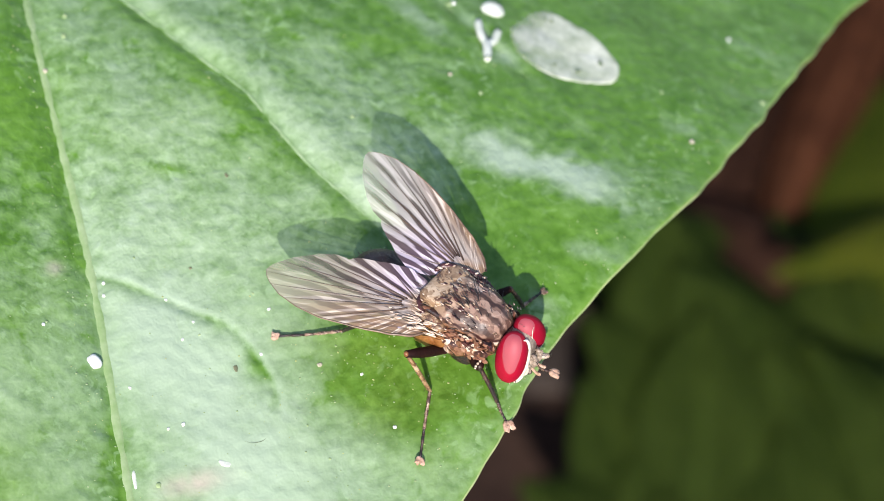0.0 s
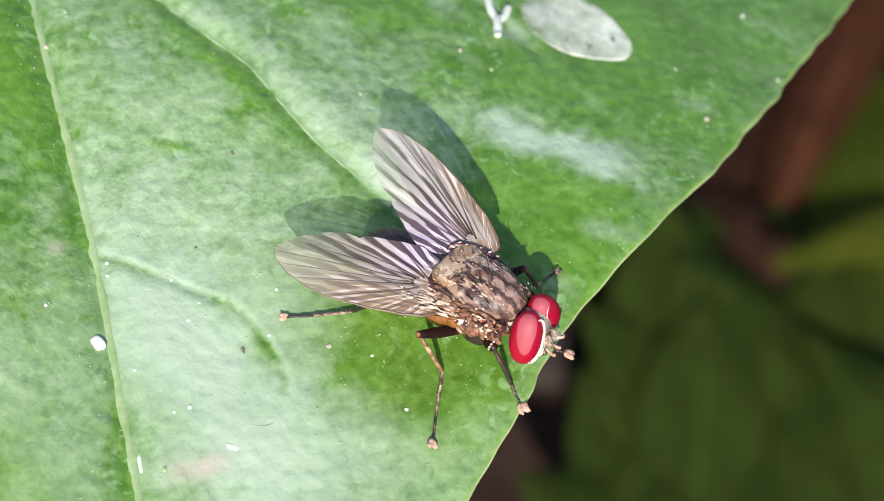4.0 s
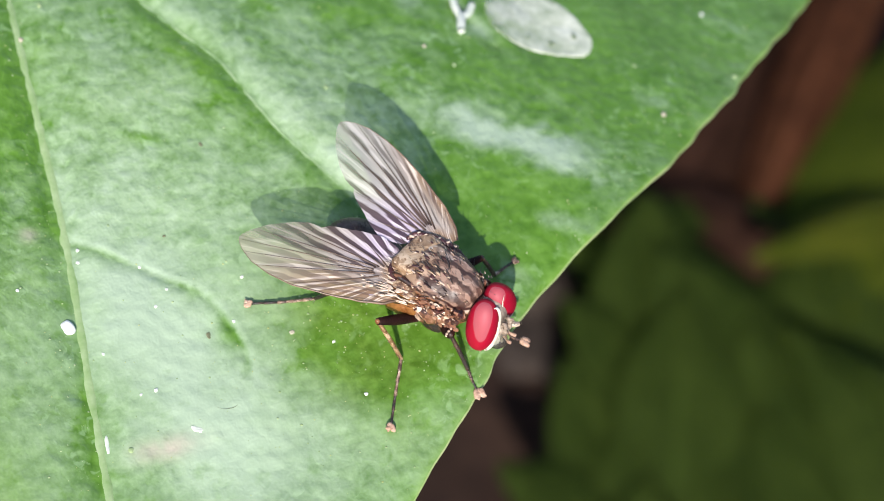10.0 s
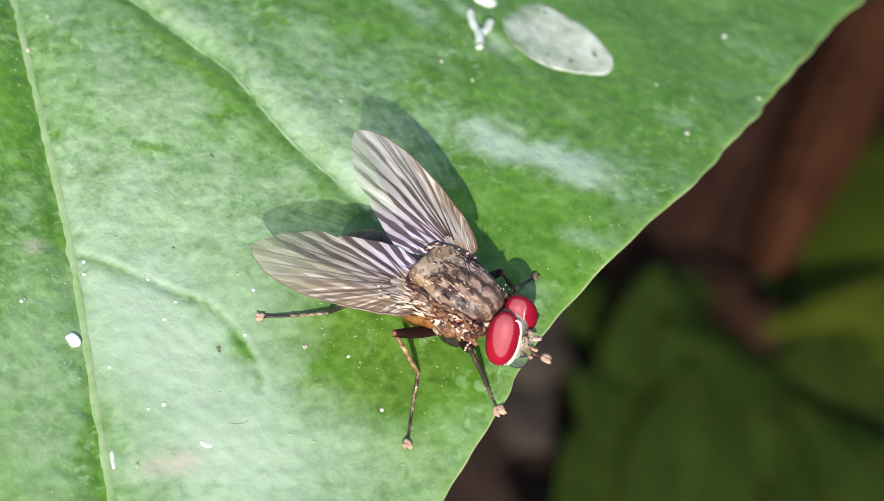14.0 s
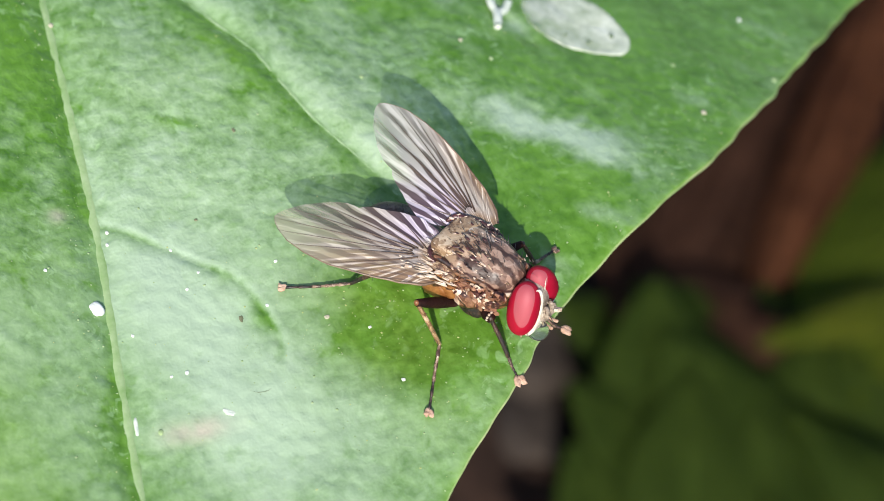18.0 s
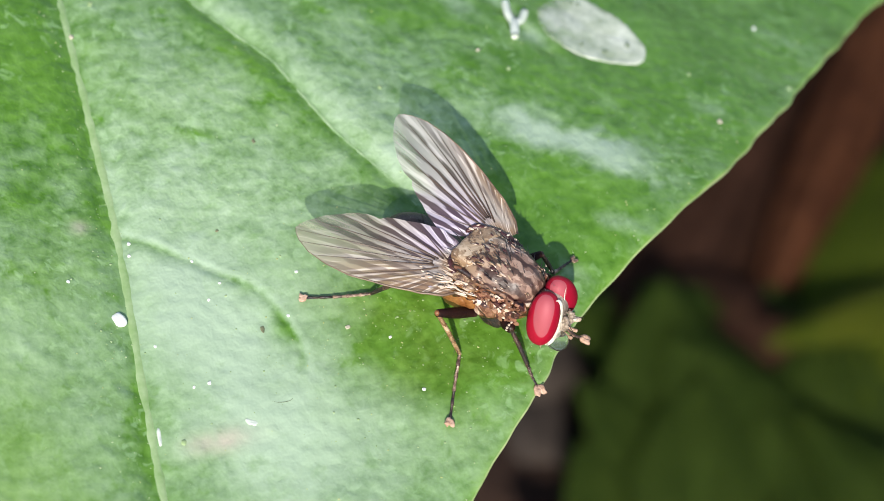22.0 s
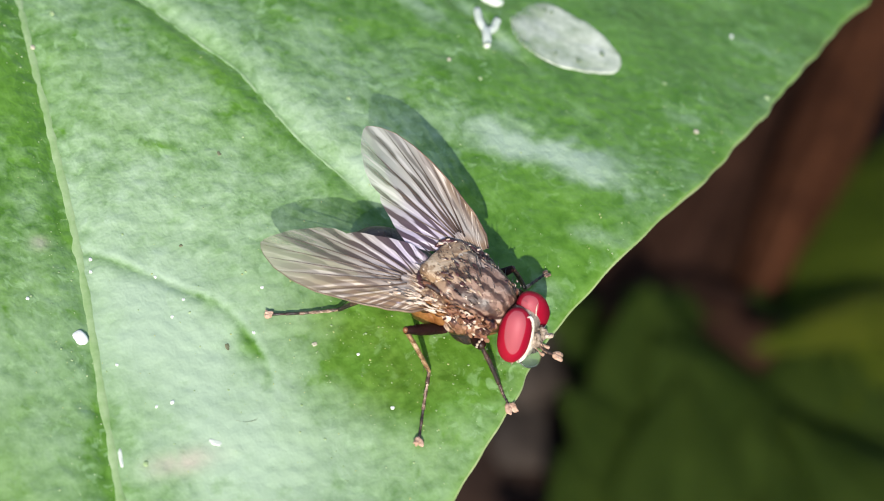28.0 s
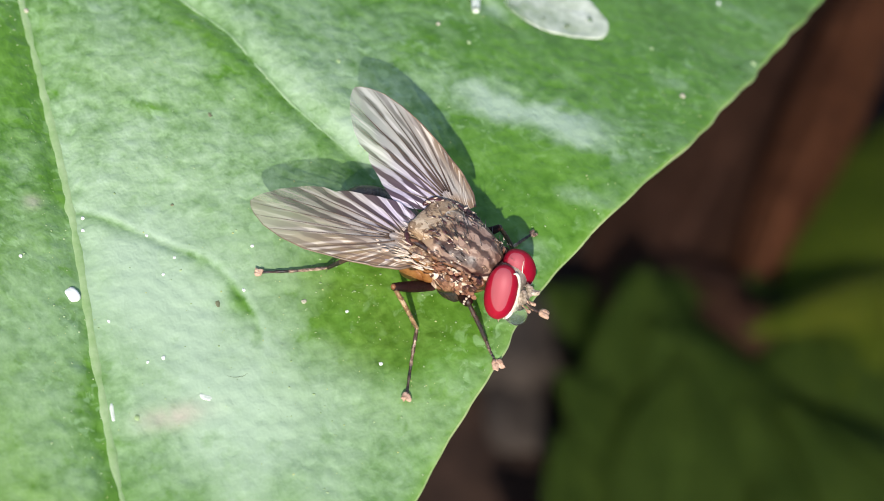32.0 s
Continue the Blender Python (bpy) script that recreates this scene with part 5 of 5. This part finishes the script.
def fibre():
    """A thin dark fibre lying on the blade."""
    bm = bmesh.new()
    pts = []
    for x, y in ((-3.15, -8.67), (-2.92, -8.64), (-2.69, -8.5), (-2.60, -8.36)):
        s, v = to_leaf(x, y)
        pts.append((s, v, float(leaf_height(s, v)) + 0.02))
    tube(bm, smooth_line(pts, 6), [0.002, 0.003, 0.006, 0.005, 0.002], 6)
    ob = part("fibre", bm, M_DIRT, None)
    ob.matrix_basis = LEAF
    return tagged(ob, "thin dark curved fibre lying on the leaf", "fibre")


fibre()


def dust():
    """Fine pale dust all over the part of the blade that is seen."""
    rng = random.Random(11)
    for name, count, mat, label, big in (("dust", 640, M_DUST, "fine pale dust specks scattered over the leaf", 1.0), ("pollen", 330, M_POLLEN, "tiny yellow pollen grains scattered over the leaf", 0.8)):
        bm = bmesh.new()
        for _ in range(count):
            s = rng.uniform(-17, 12)
            v = rng.uniform(-8, float(half_width(s)) - 0.2)
            if rng.random() < 0.16:
                s, v = rng.uniform(-12, 11), rng.gauss(-0.35, 0.35)
            elif rng.random() < 0.42:
                s, v = rng.gauss(3.6, 2.2), rng.gauss(8.6, 2.4)
                v = min(v, float(half_width(s)) - 0.2)
            elif rng.random() < 0.30:
                s = rng.gauss(-1.5, 3.5)
                v = float(half_width(s)) - 0.2 - abs(rng.gauss(0, 2.4))
            r = rng.choice((0.014, 0.017, 0.020, 0.024, 0.03, 0.042)) * big
            crumb(bm, (s, v, float(leaf_height(s, v)) + r * 0.05), (r, r * rng.uniform(0.5, 1.5), r * 0.35), Euler((0, 0, rng.uniform(0, 3))))
        ob = part(name, bm, mat, None)
        ob.matrix_basis = LEAF
        tagged(ob, label, "dust", kind="stuff")


dust()


# ---------- the ground and plants below ----------
def build_ground():
    bm = bmesh.new()
    n = 150
    rows = []
    for i in range(n + 1):
        row = []
        for k in range(n + 1):
            a, b = (i / n - 0.5) * 2, (k / n - 0.5) * 2
            x = 1000 * (0.3 * a + 119.7 * a ** 7) + 20
            y = 1000 * (0.3 * b + 119.7 * b ** 7) + 70
            d = math.hypot(x - 20, y - 70)
            z = 4.0 * noise.noise(Vector((x / 22, y / 22, 0))) + 1.6 * noise.noise(Vector((x / 6, y / 6, 4)))
            row.append(bm.verts.new((x, y, z - 3 if d < 3000 else 12 * noise.noise(Vector((x / 400, y / 400, 0))) - 3)))
        rows.append(row)
    for p, q in zip(rows, rows[1:]):
        for k in range(n):
            bm.faces.new((p[k], q[k], q[k + 1], p[k + 1]))
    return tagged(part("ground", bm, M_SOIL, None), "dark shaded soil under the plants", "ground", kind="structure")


def low_leaf(name, root, tip, width, material, label, category="leaf", curl=0.12, arch=0.25, stalk=True, turn=0.0, seed=1):
    """A broad leaf on its own stalk, from its foot to its tip, in world mm."""
    a, b = Vector(root), Vector(tip)
    d = b - a
    ob = empty(name, Matrix.Translation(a * MM), label, category)
    side = d.cross(Vector((0, 0, 1))).normalized()
    side = Matrix.Rotation(radians(turn), 3, d.normalized()) @ side
    up = side.cross(d).normalized()
    bm = bmesh.new()
    rows = []
    for i in range(29):
        t = i / 28
        w = width * math.sin(math.pi * t ** 0.75) ** 0.8 * 0.5 + 0.02
        row = []
        for k in range(17):
            u = k / 8 - 1
            p = d * t + side * (u * w) + up * (arch * d.length * math.sin(math.pi * t) * 0.5 - curl * width * u * u + 0.02 * width * noise.noise(Vector((t * 5, u * 3, seed))) - 0.04 * width * math.exp(-(u / 0.06) ** 2))
            row.append(bm.verts.new(p))
        rows.append(row)
    for p, q in zip(rows, rows[1:]):
        for k in range(16):
            bm.faces.new((p[k], p[k + 1], q[k + 1], q[k]))
    bmesh.ops.solidify(bm, geom=list(bm.faces), thickness=0.4)
    bmesh.ops.recalc_face_normals(bm, faces=list(bm.faces))
    part("blade", bm, material, ob)
    bm = bmesh.new()
    tube(bm, [d * t + up * (arch * d.length * math.sin(math.pi * t) * 0.5 - 0.04 * width - 0.2) for t in np.linspace(0, 0.97, 20)], [0.6, 0.4, 0.2], 6)
    part("midrib", bm, material, ob)
    if stalk:
        bm = bmesh.new()
        foot = Vector((a.x + 4, a.y + 6, -6)) - a
        tube(bm, smooth_line([(0, 0, 0), tuple(foot * 0.5 + Vector((2, 3, 0))), tuple(foot)], 6), [0.9, 1.2, 1.4], 8)
        part("stalk", bm, material, ob)
    return ob


def stone(x, y, r, seed):
    bm = bmesh.new()
    blob(bm, (0, 0, 0), (r, r * 0.8, r * 0.55), Euler((0, 0, seed)), 2.4, 0.25, 1.6 / r, 24, 16, seed)
    ob = part("stone", bm, M_STONE, None)
    ob.matrix_basis = pose(x * MM, y * MM, (r * 0.2 - 3) * MM)
    return tagged(ob, "greyish brown stone half sunk in dark soil", "stone")


build_ground()
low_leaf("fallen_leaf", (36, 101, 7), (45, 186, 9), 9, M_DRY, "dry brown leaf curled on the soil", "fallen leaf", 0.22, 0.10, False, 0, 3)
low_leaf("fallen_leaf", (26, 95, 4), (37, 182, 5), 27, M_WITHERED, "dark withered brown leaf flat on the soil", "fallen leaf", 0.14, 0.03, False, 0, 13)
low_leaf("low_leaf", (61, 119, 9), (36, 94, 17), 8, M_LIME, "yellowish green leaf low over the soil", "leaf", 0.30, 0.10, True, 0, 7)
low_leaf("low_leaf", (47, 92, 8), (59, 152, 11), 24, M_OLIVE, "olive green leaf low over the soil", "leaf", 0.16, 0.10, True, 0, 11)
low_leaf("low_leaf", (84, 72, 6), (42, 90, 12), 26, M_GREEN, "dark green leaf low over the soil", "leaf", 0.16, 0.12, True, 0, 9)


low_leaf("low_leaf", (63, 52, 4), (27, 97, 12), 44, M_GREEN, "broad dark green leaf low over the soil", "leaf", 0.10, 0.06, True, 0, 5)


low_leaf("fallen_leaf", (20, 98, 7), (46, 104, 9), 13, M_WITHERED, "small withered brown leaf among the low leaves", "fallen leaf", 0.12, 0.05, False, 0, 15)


def undergrowth():
    """Small dark leaves of the plant below, crowded over one another."""
    rng = random.Random(21)
    for k, (x, y, z) in enumerate(((27, 88, 14), (28, 79, 12), (33, 86, 15), (39, 88, 12), (27, 70, 12), (33, 77, 14), (41, 80, 13), (29, 61, 11), (33, 67, 12), (41, 71, 11), (49, 82, 10), (50, 72, 10), (35, 58, 10), (45, 62, 9), (55, 64, 8), (25, 95, 7), (31, 97, 9), (38, 99, 8), (45, 92, 11), (51, 93, 10), (58, 84, 9), (60, 74, 8), (46, 100, 8))):
        a = radians(rng.uniform(95, 175))
        half, rise = rng.uniform(9, 12), rng.uniform(0.5, 3.0)
        dx, dy = half * math.cos(a), half * math.sin(a)
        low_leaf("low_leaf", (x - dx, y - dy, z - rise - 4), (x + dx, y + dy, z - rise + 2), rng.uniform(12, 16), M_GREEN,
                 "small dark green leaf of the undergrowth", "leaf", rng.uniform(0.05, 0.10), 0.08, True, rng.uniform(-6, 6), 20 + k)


undergrowth()
stone(14, 93, 8, 1.0)
stone(17, 84, 5, 2.0)


# ---------- what moves ----------
def motions():
    # the drop swells out of the mouth under the face
    walk(droplet, [(0, pose(2.30 * MM, -0.02 * MM, 1.10 * MM)), (3.5, pose(2.30 * MM, -0.02 * MM, 1.09 * MM)), (6, pose(2.42 * MM, -0.12 * MM, 0.98 * MM)),
                   (10, pose(2.48 * MM, -0.22 * MM, 0.92 * MM)), (14, pose(2.54 * MM, -0.30 * MM, 0.86 * MM)), (20, pose(2.58 * MM, -0.34 * MM, 0.82 * MM)),
                   (32, pose(2.60 * MM, -0.34 * MM, 0.80 * MM))])


motions()
